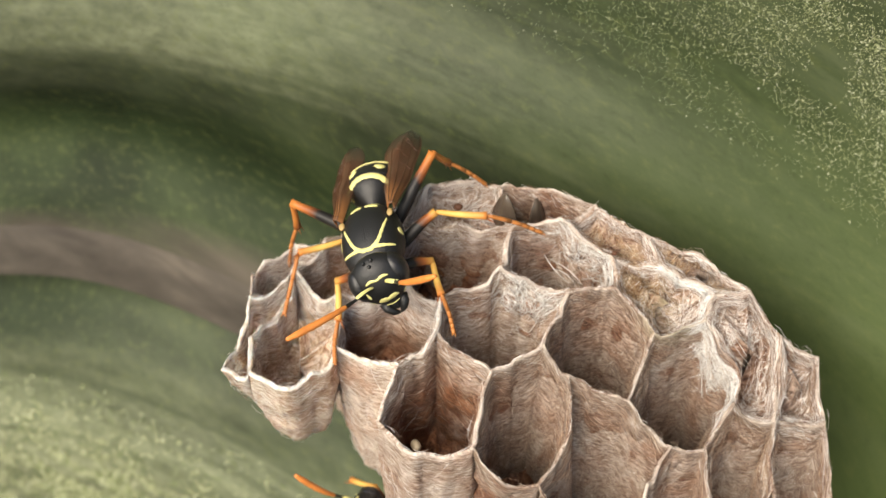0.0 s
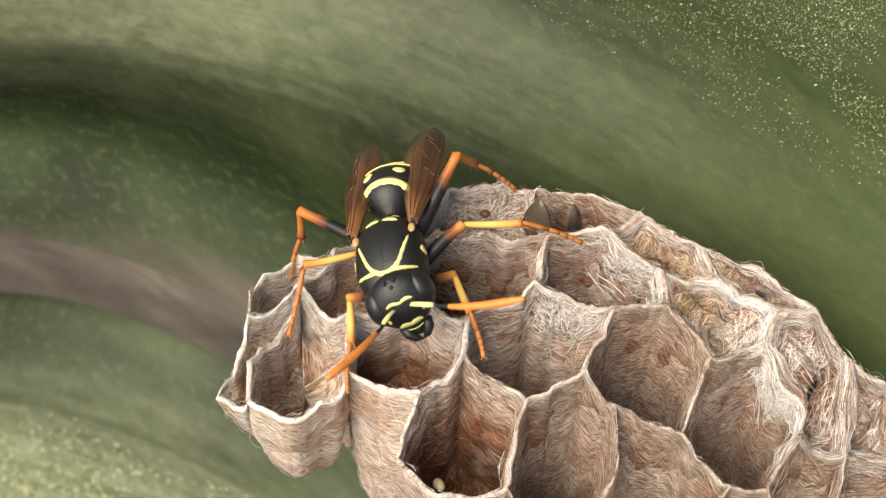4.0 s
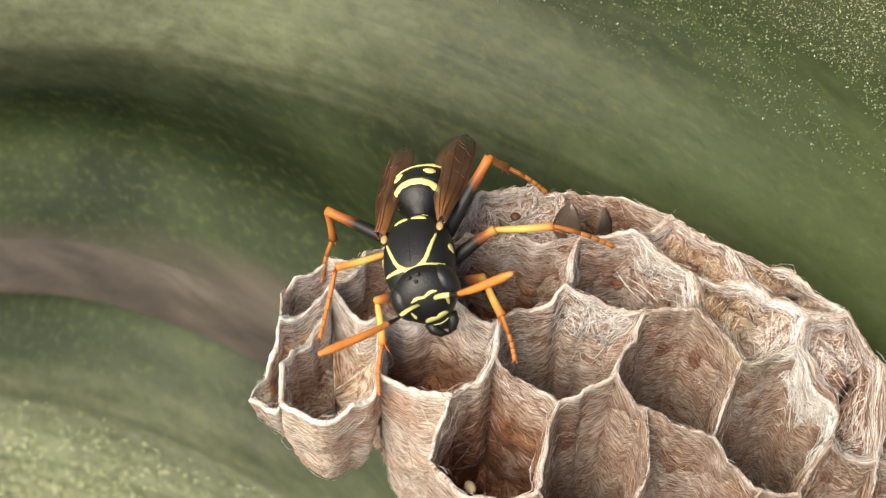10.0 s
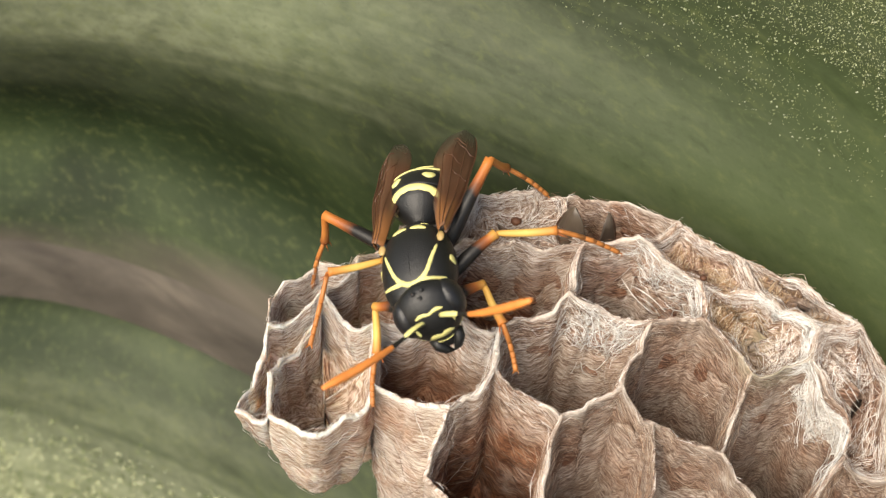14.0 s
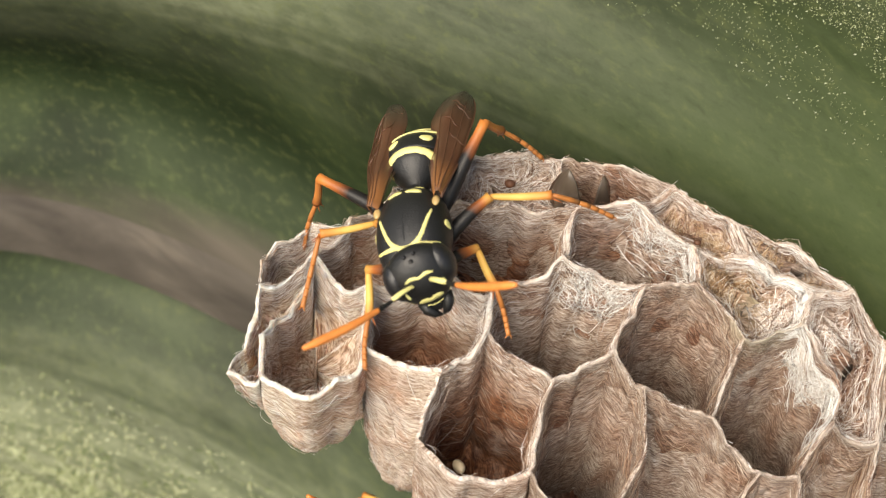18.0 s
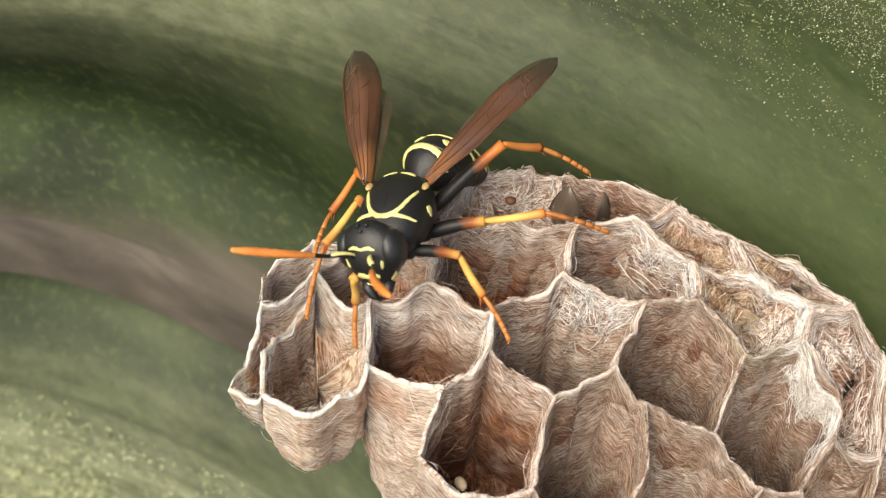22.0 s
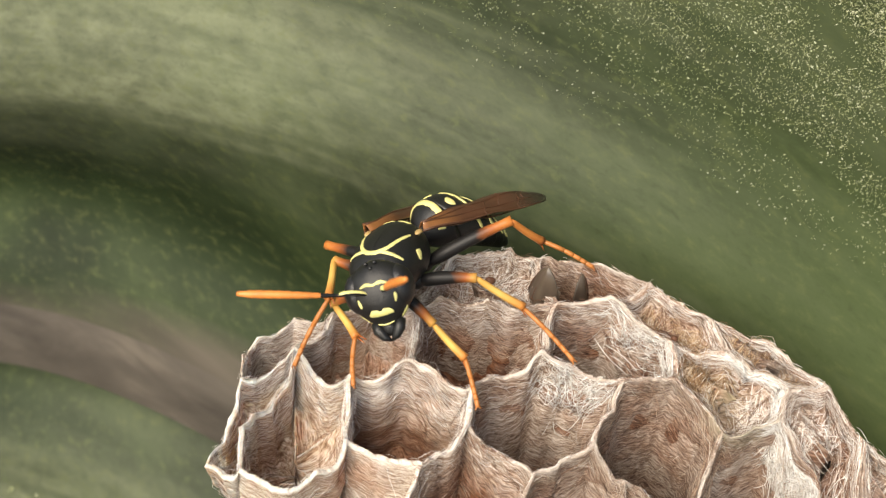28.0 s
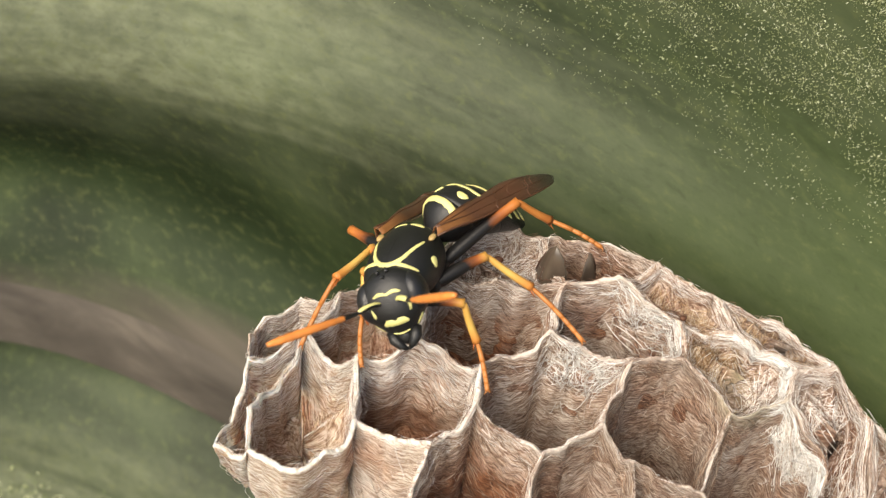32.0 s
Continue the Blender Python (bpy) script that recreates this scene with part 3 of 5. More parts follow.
def fibres_of(verts, n, rows, first, cx, cy, depth, rng):
    """Loose fibres that lie over the walls of one cell, mostly along its rim."""
    out_v, out_f = [], []
    low_v, low_f = [], []
    white = bell(math.hypot(cx - 18.0, cy + 9.0), 0, 3.6)
    count = int((1500 if cx < -6 and cy < -5 else 2200 if cy > -4 else 3000 if cy > -12.5 else 600) + 1200 * white)
    axis = sum((Vector(verts[(first + 8) * n + k]) for k in range(n)), Vector()) / n
    for _ in range(count):
        inside = rng.random() < 0.66
        r = (1 if rng.random() < 0.05 else 4) + int(rows * rng.random() ** 1.1 * 0.74)
        ring = first + r if inside else rows - int(r * 0.8)
        k = rng.randrange(n)
        bold = rng.random() < 0.07
        stride = rng.uniform(1.0, 2.6) if bold else rng.uniform(1.2, 4.2)
        at = Vector(verts[ring * n + k])
        slope = stride * (0.25 * noise.noise(at * 0.8) - 0.28 + rng.gauss(0, 0.30))
        loose = rng.random() < 0.08 + 0.3 * white
        if loose:
            slope += stride * rng.uniform(-1.2, 1.2)
        lift = rng.uniform(0.0, 0.018) + (rng.uniform(0.03, 0.18) if loose else 0)
        pts = []
        for j in range(4):
            rr = ring + slope * j
            r0 = max(first if inside else 0, min(int(math.floor(rr)), (first + rows - 1) if inside else rows - 1))
            f = max(0.0, min(1.0, rr - r0))
            i0 = r0 * n + (k + round(stride * j)) % n
            p = Vector(verts[i0]).lerp(Vector(verts[i0 + n]), f)
            to = axis - p
            to.z *= 0.3
            to.normalize()
            bow = lift * (1 + 0.9 * math.sin(math.pi * j / 3))
            pts.append(p + to * (bow if inside else -bow))
        v, f = strand(pts, rng.uniform(0.013, 0.024) if bold else rng.uniform(0.005, 0.012))
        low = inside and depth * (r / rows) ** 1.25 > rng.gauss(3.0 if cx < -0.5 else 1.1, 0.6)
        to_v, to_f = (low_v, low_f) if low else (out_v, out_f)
        base = len(to_v)
        to_v += v
        to_f += [tuple(i + base for i in q) for q in f]
    # frayed ends that stand up along the rim
    wall_v, wall_f, out_v, out_f = out_v, out_f, [], []
    for _ in range(45):
        k = rng.randrange(n)
        p = Vector(verts[(rows + 1) * n + k])
        q = Vector(verts[(rows + 1) * n + (k + rng.choice((-5, -4, -3, 3, 4, 5))) % n])
        d = (q - p) * rng.uniform(0.5, 1.1) + Vector((rng.uniform(-0.1, 0.1), rng.uniform(-0.1, 0.1), rng.uniform(-0.03, 0.22)))
        v, f = strand([p - d * 0.3 + Vector((0, 0, 0.0)), p + d * 0.35 + Vector((0, 0, 0.035)), p + d * 0.75 + Vector((0, 0, 0.03)), p + d], rng.uniform(0.005, 0.013))
        base = len(out_v)
        out_v += v
        out_f += [tuple(i + base for i in q) for q in f]
    return wall_v, wall_f, out_v, out_f, low_v, low_f


def cap_fibres(tree, cx, cy, count, rng, spread=1.5, proud=0.25, thick=1.0):
    """Tangled fibres in all directions over a closed or shallow cell."""
    out_v, out_f = [], []
    for _ in range(count):
        x, y = cx + rng.gauss(0, spread), cy + rng.gauss(0, spread)
        turn = 2.5 * noise.noise(Vector((x * 0.5, y * 0.5, 7))) + rng.gauss(0.4, 0.7)
        step, bend = rng.uniform(0.08, 0.36), rng.uniform(-0.25, 0.25)
        lift = rng.uniform(0.0, 0.05) + (rng.uniform(0.0, proud) if rng.random() < proud * 0.5 else 0)
        pts = []
        for j in range(5):
            hit = tree.ray_cast(Vector((x, y, 12)), Vector((0, 0, -1)))[0]
            if hit is None:
                break
            pts.append(hit + Vector((0, 0, 0.006 + lift * (0.3 + math.sin(math.pi * j / 4)))))
            x, y, turn = x + step * math.cos(turn), y + step * math.sin(turn), turn + bend
        if len(pts) < 5 or max((p - q).length for p, q in zip(pts, pts[1:])) > 0.8:
            continue
        v, f = strand(pts, rng.uniform(0.007, 0.020) * thick)
        base = len(out_v)
        out_v += v
        out_f += [tuple(i + base for i in q) for q in f]
    return out_v, out_f


def wall_tangle(cell, edges, count, rng):
    """A lacy tangle of loose strands that stands before the upper part of some walls of a cell."""
    _, verts, _, n, rows, first, edge, _ = cell
    at = [k for k, e in enumerate(edge) if e[3] in edges]
    out_v, out_f = [], []
    for _ in range(count):
        k, r = float(rng.choice(at)), min(rows * 0.75, abs(rng.gauss(0, 11)))
        turn = rng.uniform(0, 6.28) if rng.random() < 0.7 else rng.gauss(0.8, 0.6)
        step, bend = rng.uniform(1.0, 3.2), rng.uniform(-0.35, 0.35)
        lift = rng.uniform(0.02, 0.14) + (rng.uniform(0.0, 0.3) if rng.random() < 0.06 else 0)
        pts = []
        for j in range(5):
            rr = first + max(0, min(rows, int(round(r))))
            i0 = int(round(k)) % n
            p = Vector(verts[rr * n + i0])
            to = Vector(verts[rr * n + (i0 + n // 2) % n]) - p
            pts.append(p + to.normalized() * lift * (0.35 + math.sin(math.pi * j / 4)) + Vector((0, 0, 0.25 * max(0.0, -r * 0.1))))
            k, r, turn = k + step * math.cos(turn), r + step * math.sin(turn) * 0.9, turn + bend
        v, f = strand(pts, rng.uniform(0.008, 0.022))
        base = len(out_v)
        out_v += v
        out_f += [tuple(q + base for q in g) for g in f]
    return out_v, out_f


# walls hung with white strands, by the first two corners of their cell: edges, number of strands
TANGLES = {("c3", "f10"): ({("c6", "l0"), ("c5", "c6")}, 1700), ("b1", "c0"): ({("k0", "j0")}, 380), ("j0", "k0"): ({("k1", "k2"), ("k2", "k3")}, 330),
           ("k1", "c4"): ({("l0", "l1"), ("l1", "l2")}, 600)}


def build_comb():
    nest = tagged(new("wasp_nest"), "pale brown papery wasp nest comb with open ragged cells", "nest")
    rng = random.Random(5)
    for i, spec in enumerate(CELLS):
        made = cell_mesh(i)
        me, verts, faces, n, rows, first, edge, c = made
        cell = put("cell", me, nest)
        v, f, rv, rf, lv, lf = fibres_of(verts, n, rows, first, c.x, c.y, spec.depth, rng)
        white = c.x > 17.5
        tagged(put("wood_fibre", mesh_of("wood_fibre", v, f, M_SHADED_FIBRE if spec.kind == "old" and not white else M_FIBRE), cell), kind="stuff")
        tagged(put("rim_fibre", mesh_of("rim_fibre", rv, rf, M_WHITE_FIBRE if spec.kind in ("cup", "young") else M_FIBRE), cell), kind="stuff")
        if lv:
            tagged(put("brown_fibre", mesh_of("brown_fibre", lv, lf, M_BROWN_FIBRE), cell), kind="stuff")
        if spec.kind == "shut":
            tree = BVHTree.FromPolygons([Vector(p) for p in verts], faces)
            v, f = cap_fibres(tree, c.x, c.y, 2600, rng)
            ochre = "w4" in spec.corners
            tagged(put("wood_fibre", mesh_of("wood_fibre", v, f, M_OCHRE_FIBRE if ochre else M_FIBRE), cell), kind="stuff")
            if "k1" in spec.corners:
                v, f = cap_fibres(tree, 11.9, -4.2, 2200, rng, 0.75, 0.45)
                tagged(put("brown_fibre", mesh_of("brown_fibre", v, f, M_OCHRE_FIBRE), cell, "matted ochre-brown fibres"), kind="stuff")
        for key, (edges, count) in TANGLES.items():
            if key == (spec.corners[0], spec.corners[1]):
                v, f = wall_tangle(made, edges, count, rng)
                tagged(put("white_tangle", mesh_of("white_tangle", v, f, M_SILK), cell, "tangle of loose white strands"), kind="stuff")
    # long strands that have come loose
    v, f = [], []
    for a, b in (((7.04, -3.58, 2.6), (8.36, -5.03, 1.85)), ((7.45, -3.9, 2.5), (8.95, -4.9, 1.8)), ((7.7, -4.3, 2.2), (8.7, -5.0, 1.7)), ((16.6, -6.5, -0.3), (17.7, -7.5, -1.3)), ((16.8, -6.6, -0.5), (17.9, -7.9, -1.6)), ((16.5, -6.9, -0.6), (17.75, -7.75, -1.9))):
        a, b = Vector(a), Vector(b)
        way = (b - a).orthogonal().normalized()
        sv, sf = strand([a.lerp(b, k / 5) + way * 0.12 * math.sin(math.pi * k / 5) for k in range(6)], 0.022)
        f += [tuple(k + len(v) for k in q) for q in sf]
        v += sv
    tagged(put("loose_strand", mesh_of("loose_strand", v, f, M_SILK), nest, "long loose white strands"), kind="stuff")
    return nest


def bell(x, c, w):
    return math.exp(-((x - c) / w) ** 2)


build_comb()


# ---- the leaves behind ----
LEAF_O, LEAF_A, LEAF_B, LEAF_N = (Vector(v) for v in ((-0.37, 11.88, -12.36), (0.927, -0.268, 0.263), (-0.187, 0.262, 0.947), (-0.323, -0.927, 0.190)))


def leaf_sheet(name, u0, u1, v0, v1, nu, nv, shape, mats, thick=1.6):
    """A thick sheet over the plane of the leaves; shape gives the rise towards the light, and the bend of the leaf."""
    verts, faces, uvs = [], [], []
    for side in (0, 1):
        for j in range(nv + 1):
            for i in range(nu + 1):
                u, v = u0 + (u1 - u0) * i / nu, v0 + (v1 - v0) * j / nv
                vv, w = shape(u, v)
                p = LEAF_O + LEAF_A * u + LEAF_B * vv + LEAF_N * (w - thick * side)
                verts.append(tuple(p))
                uvs.append((u, v))
    size = (nu + 1) * (nv + 1)
    for side in (0, 1):
        for j in range(nv):
            for i in range(nu):
                a = side * size + j * (nu + 1) + i
                q = (a, a + 1, a + nu + 2, a + nu + 1)
                faces.append(q if side == 0 else q[::-1])
    loop = list(range(nu + 1)) + [j * (nu + 1) + nu for j in range(1, nv + 1)] + [nv * (nu + 1) + i for i in range(nu - 1, -1, -1)] + [j * (nu + 1) for j in range(nv - 1, 0, -1)]
    base, m = len(verts), len(loop)
    for shift in (0, size):
        verts += [verts[k + shift] for k in loop]
        uvs += [uvs[k + shift] for k in loop]
    for k in range(m):
        a, b = base + k, base + (k + 1) % m
        faces.append((b, a, a + m, b + m))
    return mesh_of(name, verts, faces, mats, uvs=uvs)


def across(u, s):
    """Height on the leaf's plane of the line s across the leaf: all lines bend down towards the near end."""
    k = 0.0072 + 0.0070 / (1 + math.exp((s - 15.5) / 1.4))
    u0 = -30 - 0.5 * max(0.0, min(18 - s, 30))
    return s - k * max(u - u0, 0.0) ** 2


def upper_shape(u, s):
    w = 3.2 * bell(s, 20, 6.5) - 2.2 * bell(s, 10.5, 5.0) + 0.006 * max(s - 24, 0) ** 2 + 0.9 * bell(s, -0.5, 5.0)
    return across(u, s), w


def lower_shape(u, s):
    w = 0.6 + 4.0 * bell(s, -20, 9) + 0.10 * max(-s - 14, 0)
    w -= 7.0 * max(0.0, (s + 11) / 8.0) ** 1.5 if s > -11 else 0
    return across(u, s), w


leaf = tagged(new("agave_leaf"), "broad waxy grey-green succulent leaf with a dry brown margin", "leaf")
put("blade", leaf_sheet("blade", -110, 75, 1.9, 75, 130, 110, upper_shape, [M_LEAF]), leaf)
put("margin", leaf_sheet("margin", -110, 75, -3.4, 1.9, 130, 16, upper_shape, [M_MARGIN]), leaf, "dry brown leaf margin")
leaf2 = tagged(new("agave_leaf"), "pale green succulent leaf beneath the nest", "leaf")
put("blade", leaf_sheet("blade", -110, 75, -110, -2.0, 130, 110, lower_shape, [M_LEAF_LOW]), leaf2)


def flecks(count, rng, shape, where, size):
    """Tiny pale scales on a leaf."""
    verts, faces = [], []
    for _ in range(count):
        u, sv = where(rng)
        if rng.random() > 0.15 + 1.1 * (noise.noise(Vector((u * 0.3, sv * 0.3, 3))) + 0.35):
            continue
        vv, w = shape(u, sv)
        p = LEAF_O + LEAF_A * u + LEAF_B * vv + LEAF_N * (w + 0.05)
        a, r = rng.uniform(0, 6.28), rng.uniform(*size) * rng.choice((0.6, 1, 1.3))
        x = (LEAF_A * math.cos(a) + LEAF_B * math.sin(a)) * r
        y = (LEAF_B * math.cos(a) - LEAF_A * math.sin(a)) * r * rng.uniform(0.2, 0.5)
        k = len(verts)
        verts += [tuple(p + x), tuple(p + y), tuple(p - x), tuple(p - y), tuple(p + LEAF_N * 0.04)]
        faces += [(k, k + 1, k + 4), (k + 1, k + 2, k + 4), (k + 2, k + 3, k + 4), (k + 3, k, k + 4)]
    return verts, faces


M_FLECK = fibre_material("leaf_scale", [(0.0, (0.10, 0.125, 0.045)), (0.45, (0.25, 0.28, 0.14)), (0.8, (0.42, 0.45, 0.28)), (1.0, (0.70, 0.72, 0.58))])
fl = flecks(200000, random.Random(8), upper_shape, lambda g: (g.triangular(-6, 56, 36), g.triangular(27, 62, 45)), (0.025, 0.07))
tagged(put("leaf_scale", mesh_of("leaf_scale", *fl, M_FLECK, smooth=False), leaf), kind="stuff")
M_FLECK_LOW = fibre_material("leaf_speck", [(0.0, (0.04, 0.06, 0.015)), (0.45, (0.10, 0.14, 0.04)), (0.55, (0.32, 0.35, 0.17)), (1.0, (0.58, 0.60, 0.40))])
fl = flecks(45000, random.Random(9), lower_shape, lambda g: (g.triangular(-66, -6, -40), g.triangular(-46, -13, -33)), (0.09, 0.24))
tagged(put("leaf_scale", mesh_of("leaf_scale", *fl, M_FLECK_LOW, smooth=False), leaf2), kind="stuff")


# ---- the wasps ----
THORAX = [(-2.2, 0.66, 0.50, -0.35), (-1.85, 1.20, 0.86, -0.80), (-1.3, 1.50, 1.18, -1.12), (-0.6, 1.65, 1.40, -1.32), (0.1, 1.68, 1.50, -1.40),
          (0.8, 1.58, 1.50, -1.38), (1.35, 1.38, 1.38, -1.25), (1.75, 1.08, 1.05, -1.1), (2.15, 0.75, 0.55, -0.9), (2.5, 0.40, 0.15, -0.55)]
HEAD_AT = (0.0, -2.1, 0.15)
HIPS = {"R1": (-0.75, -1.35, -0.95), "L1": (0.75, -1.35, -0.95), "R2": (-0.95, 0.2, -1.2), "L2": (0.95, 0.2, -1.2), "R3": (-0.85, 1.5, -0.95), "L3": (0.85, 1.5, -0.95)}
LEG_PIECES = {"1": (2.2, 2.1, 2.3), "2": (2.8, 2.7, 3.5), "3": (4.6, 2.4, 2.8)}


def tree_of(verts, faces):
    return BVHTree.FromPolygons([Vector(v) for v in verts], faces)


def stripe(tree, points, widths, proud=0.03, n=24):
    """A raised coloured stripe that hugs a surface."""
    pts = spline([(*p, w) for p, w in zip(points, widths)], n)
    verts, faces = [], []
    for i, p in enumerate(pts):
        d = Vector(pts[min(i + 1, n - 1)][:3] - pts[max(i - 1, 0)][:3]).normalized()
        at, nor, _, _ = tree.find_nearest(Vector(p[:3]))
        s = nor.cross(d).normalized()
        w = p[3] * (1 + 0.10 * math.sin(i * 2.1))
        if i in (0, n - 1):
            w *= 0.35
        for k, out in ((-1, -0.03), (-0.72, proud), (0, proud * 1.1), (0.72, proud), (1, -0.03)):
            q, m, _, _ = tree.find_nearest(at + s * (w / 2 * k))
            verts.append(tuple(q + m * out))
    for i in range(n - 1):
        for k in range(4):
            a = i * 5 + k
            faces.append((a, a + 1, a + 6, a + 5))
    return verts, faces


def blob(tree, centre, along, a, b, proud=0.03, wave=0.12):
    """A raised coloured spot that hugs a surface."""
    at, nor, _, _ = tree.find_nearest(Vector(centre))
    d = (Vector(along) - nor * nor.dot(Vector(along))).normalized()
    s = nor.cross(d)
    verts, faces = [tuple(at + nor * proud)], []
    m = 20
    for r, out in ((0.45, proud), (0.82, proud), (1.0, -0.03)):
        for k in range(m):
            t = 2 * math.pi * k / m
            g = r * (1 + wave * math.sin(3 * t + centre[0] * 7))
            q, nn, _, _ = tree.find_nearest(at + d * (a * g * math.cos(t)) + s * (b * g * math.sin(t)))
            verts.append(tuple(q + nn * out))
    for k in range(m):
        faces.append((0, 1 + k, 1 + (k + 1) % m))
        for r in range(2):
            i, j = 1 + r * m + k, 1 + r * m + (k + 1) % m
            faces.append((i, i + m, j + m, j))
    return verts, faces


def ball(cx, cy, cz, rx, ry, rz, nu=20, nv=12, bend=None):
    verts, faces = [], []
    for j in range(nv + 1):
        t = math.pi * j / nv
        for i in range(nu):
            p = 2 * math.pi * i / nu
            x, y, z = math.sin(t) * math.cos(p), math.sin(t) * math.sin(p), math.cos(t)
            if bend:
                x, y, z = bend(x, y, z)
            verts.append((cx + rx * x, cy + ry * y, cz + rz * z))
    for j in range(nv):
        for i in range(nu):
            a, b = j * nu + i, j * nu + (i + 1) % nu
            faces.append((a, a + nu, b + nu, b))
    return verts, faces


def face_bend(x, y, z):
    """Seen from the front a wasp's head is a rounded triangle that narrows to the jaws."""
    k = 1.0 if z > 0.1 else 1 - 0.52 * ((0.1 - z) / 1.1) ** 1.25
    top = 1 - 0.10 * max(0, z) ** 3
    flat = 0.86 if y > 0 else 1.0
    return x * k * top, y * flat * (1 - 0.22 * max(0, -z) ** 2), z


def make(name, shape, mat, parent, label="", slots=None):
    return put(name, mesh_of(name, shape[0], shape[1], mat, slots=slots), parent, label)


ABDOMEN = [(2.45, 0.26, -0.25), (2.75, 0.50, -0.18), (3.2, 0.95, -0.14), (3.7, 1.30, -0.18), (4.3, 1.50, -0.34), (5.0, 1.64, -0.66), (5.6, 1.66, -1.10),
           (6.15, 1.55, -1.62), (6.6, 1.34, -2.2), (7.0, 1.05, -2.8), (7.3, 0.62, -3.35), (7.5, 0.12, -3.8)]


def abdomen_at(y):
    ys = [a[0] for a in ABDOMEN]
    return np.interp(y, ys, [a[1] for a in ABDOMEN]), np.interp(y, ys, [a[2] for a in ABDOMEN])


def abdomen_segment(y0, y1, swell):
    rows = []
    for k in range(9):
        y = y0 + (y1 - y0) * k / 8
        r, z = abdomen_at(y)
        r = r * (1 + swell * (0.5 + 0.5 * k / 8)) + 0.012 * k / 8
        rows.append((y, r, z + r * 0.95, z - r * 0.95))
    r, z = abdomen_at(y1)
    rows.append((y1 + 0.03, r * 0.92, z + r * 0.87, z - r * 0.87))
    return loft(rows, 32)


def abdomen_band(y0, y1, spread, arch_up):
    """A yellow band over the back of a segment, spread degrees to either side."""
    verts, faces = [], []
    n = 40
    for i in range(n + 1):
        a = radians(90 - spread + 2 * spread * i / n)
        side = abs(i / n - 0.5) * 2
        wob = 0.02 * math.sin(i * 1.3)
        bow = arch_up * side ** 2
        ya, yb = y0 + bow + wob, y1 + bow
        if i in (0, n):
            ya = yb - 0.04
        for k, out in ((0.0, -0.02), (0.12, 0.045), (0.5, 0.05), (0.88, 0.05), (1.0, -0.02)):
            y = ya + (yb - ya) * k
            r, z = abdomen_at(y)
            r = r * 1.02 + out
            verts.append((r * math.cos(a), y, z + r * 0.95 * math.sin(a)))
    for i in range(n):
        for k in range(4):
            a = i * 5 + k
            faces.append((a, a + 1, a + 6, a + 5))
    return verts, faces


def wing_shape(length, chord, side, fold):
    """A narrow wing along +y, its front edge on the outer side."""
    n, m = 26, 8
    top, faces = [], []
    for i in range(n + 1):
        f = i / n
        end = max(0.0, 1 - ((f - 0.68) / 0.32) ** 2) ** 0.6 if f > 0.68 else 1.0
        lead = chord * (0.10 + 0.20 * min(1, f * 3))
        trail = -chord * (0.06 + 0.62 * min(1, f * 1.55) ** 0.8)
        mid = (lead * 0.6 + trail * 0.4)
        lead, trail = mid + (lead - mid) * max(0.04, end), mid + (trail - mid) * max(0.04, end)
        for k in range(m + 1):
            g = k / m
            x = side * (lead + (trail - lead) * g)
            z = end * fold * chord * (0.28 * math.sin(math.pi * g) + 0.05 * math.sin(g * 9 + f * 4)) - 0.5 * f * f + 0.04 * math.sin(f * 17 + g * 5)
            top.append((x, f * length, z))
    size = len(top)
    verts = top + [(x, y, z - 0.03) for x, y, z in top]
    for i in range(n):
        for k in range(m):
            a = i * (m + 1) + k
            faces.append((a, a + 1, a + m + 2, a + m + 1))
            faces.append((a + size, a + m + 1 + size, a + m + 2 + size, a + 1 + size))
    loop = [k for k in range(m + 1)] + [i * (m + 1) + m for i in range(1, n + 1)] + [n * (m + 1) + k for k in range(m - 1, -1, -1)] + [i * (m + 1) for i in range(n - 1, 0, -1)]
    for a, b in zip(loop, loop[1:] + loop[:1]):
        faces.append((a, a + size, b + size, b))
    return verts, faces, top, n, m


def join(shapes):
    verts, faces = [], []
    for v, f in shapes:
        k = len(verts)
        verts += v
        faces += [tuple(i + k for i in q) for q in f]
    return verts, faces


def wing_veins(top, n, m):
    out = []
    for k, end, r in ((0, n - 1, 0.055), (2, n - 3, 0.035), (4, n - 4, 0.03), (6, n - 7, 0.028)):
        line = [top[i * (m + 1) + k] for i in range(0, end, 2)]
        out.append(tube([(x, y, z + 0.012) for x, y, z in line], [r * (1 - 0.6 * j / len(line)) for j in range(len(line))], 6))
    for i, k0, k1 in ((11, 0, 4), (15, 2, 6), (18, 0, 4), (20, 2, 5)):
        line = [top[(i + (k - k0) // 2) * (m + 1) + k] for k in range(k0, k1 + 1)]
        out.append(tube([(x, y, z + 0.01) for x, y, z in line], [0.022] * len(line), 5))
    return join(out)


YELLOW_SIDE = (6, 7, 8, 9, 10, 11)


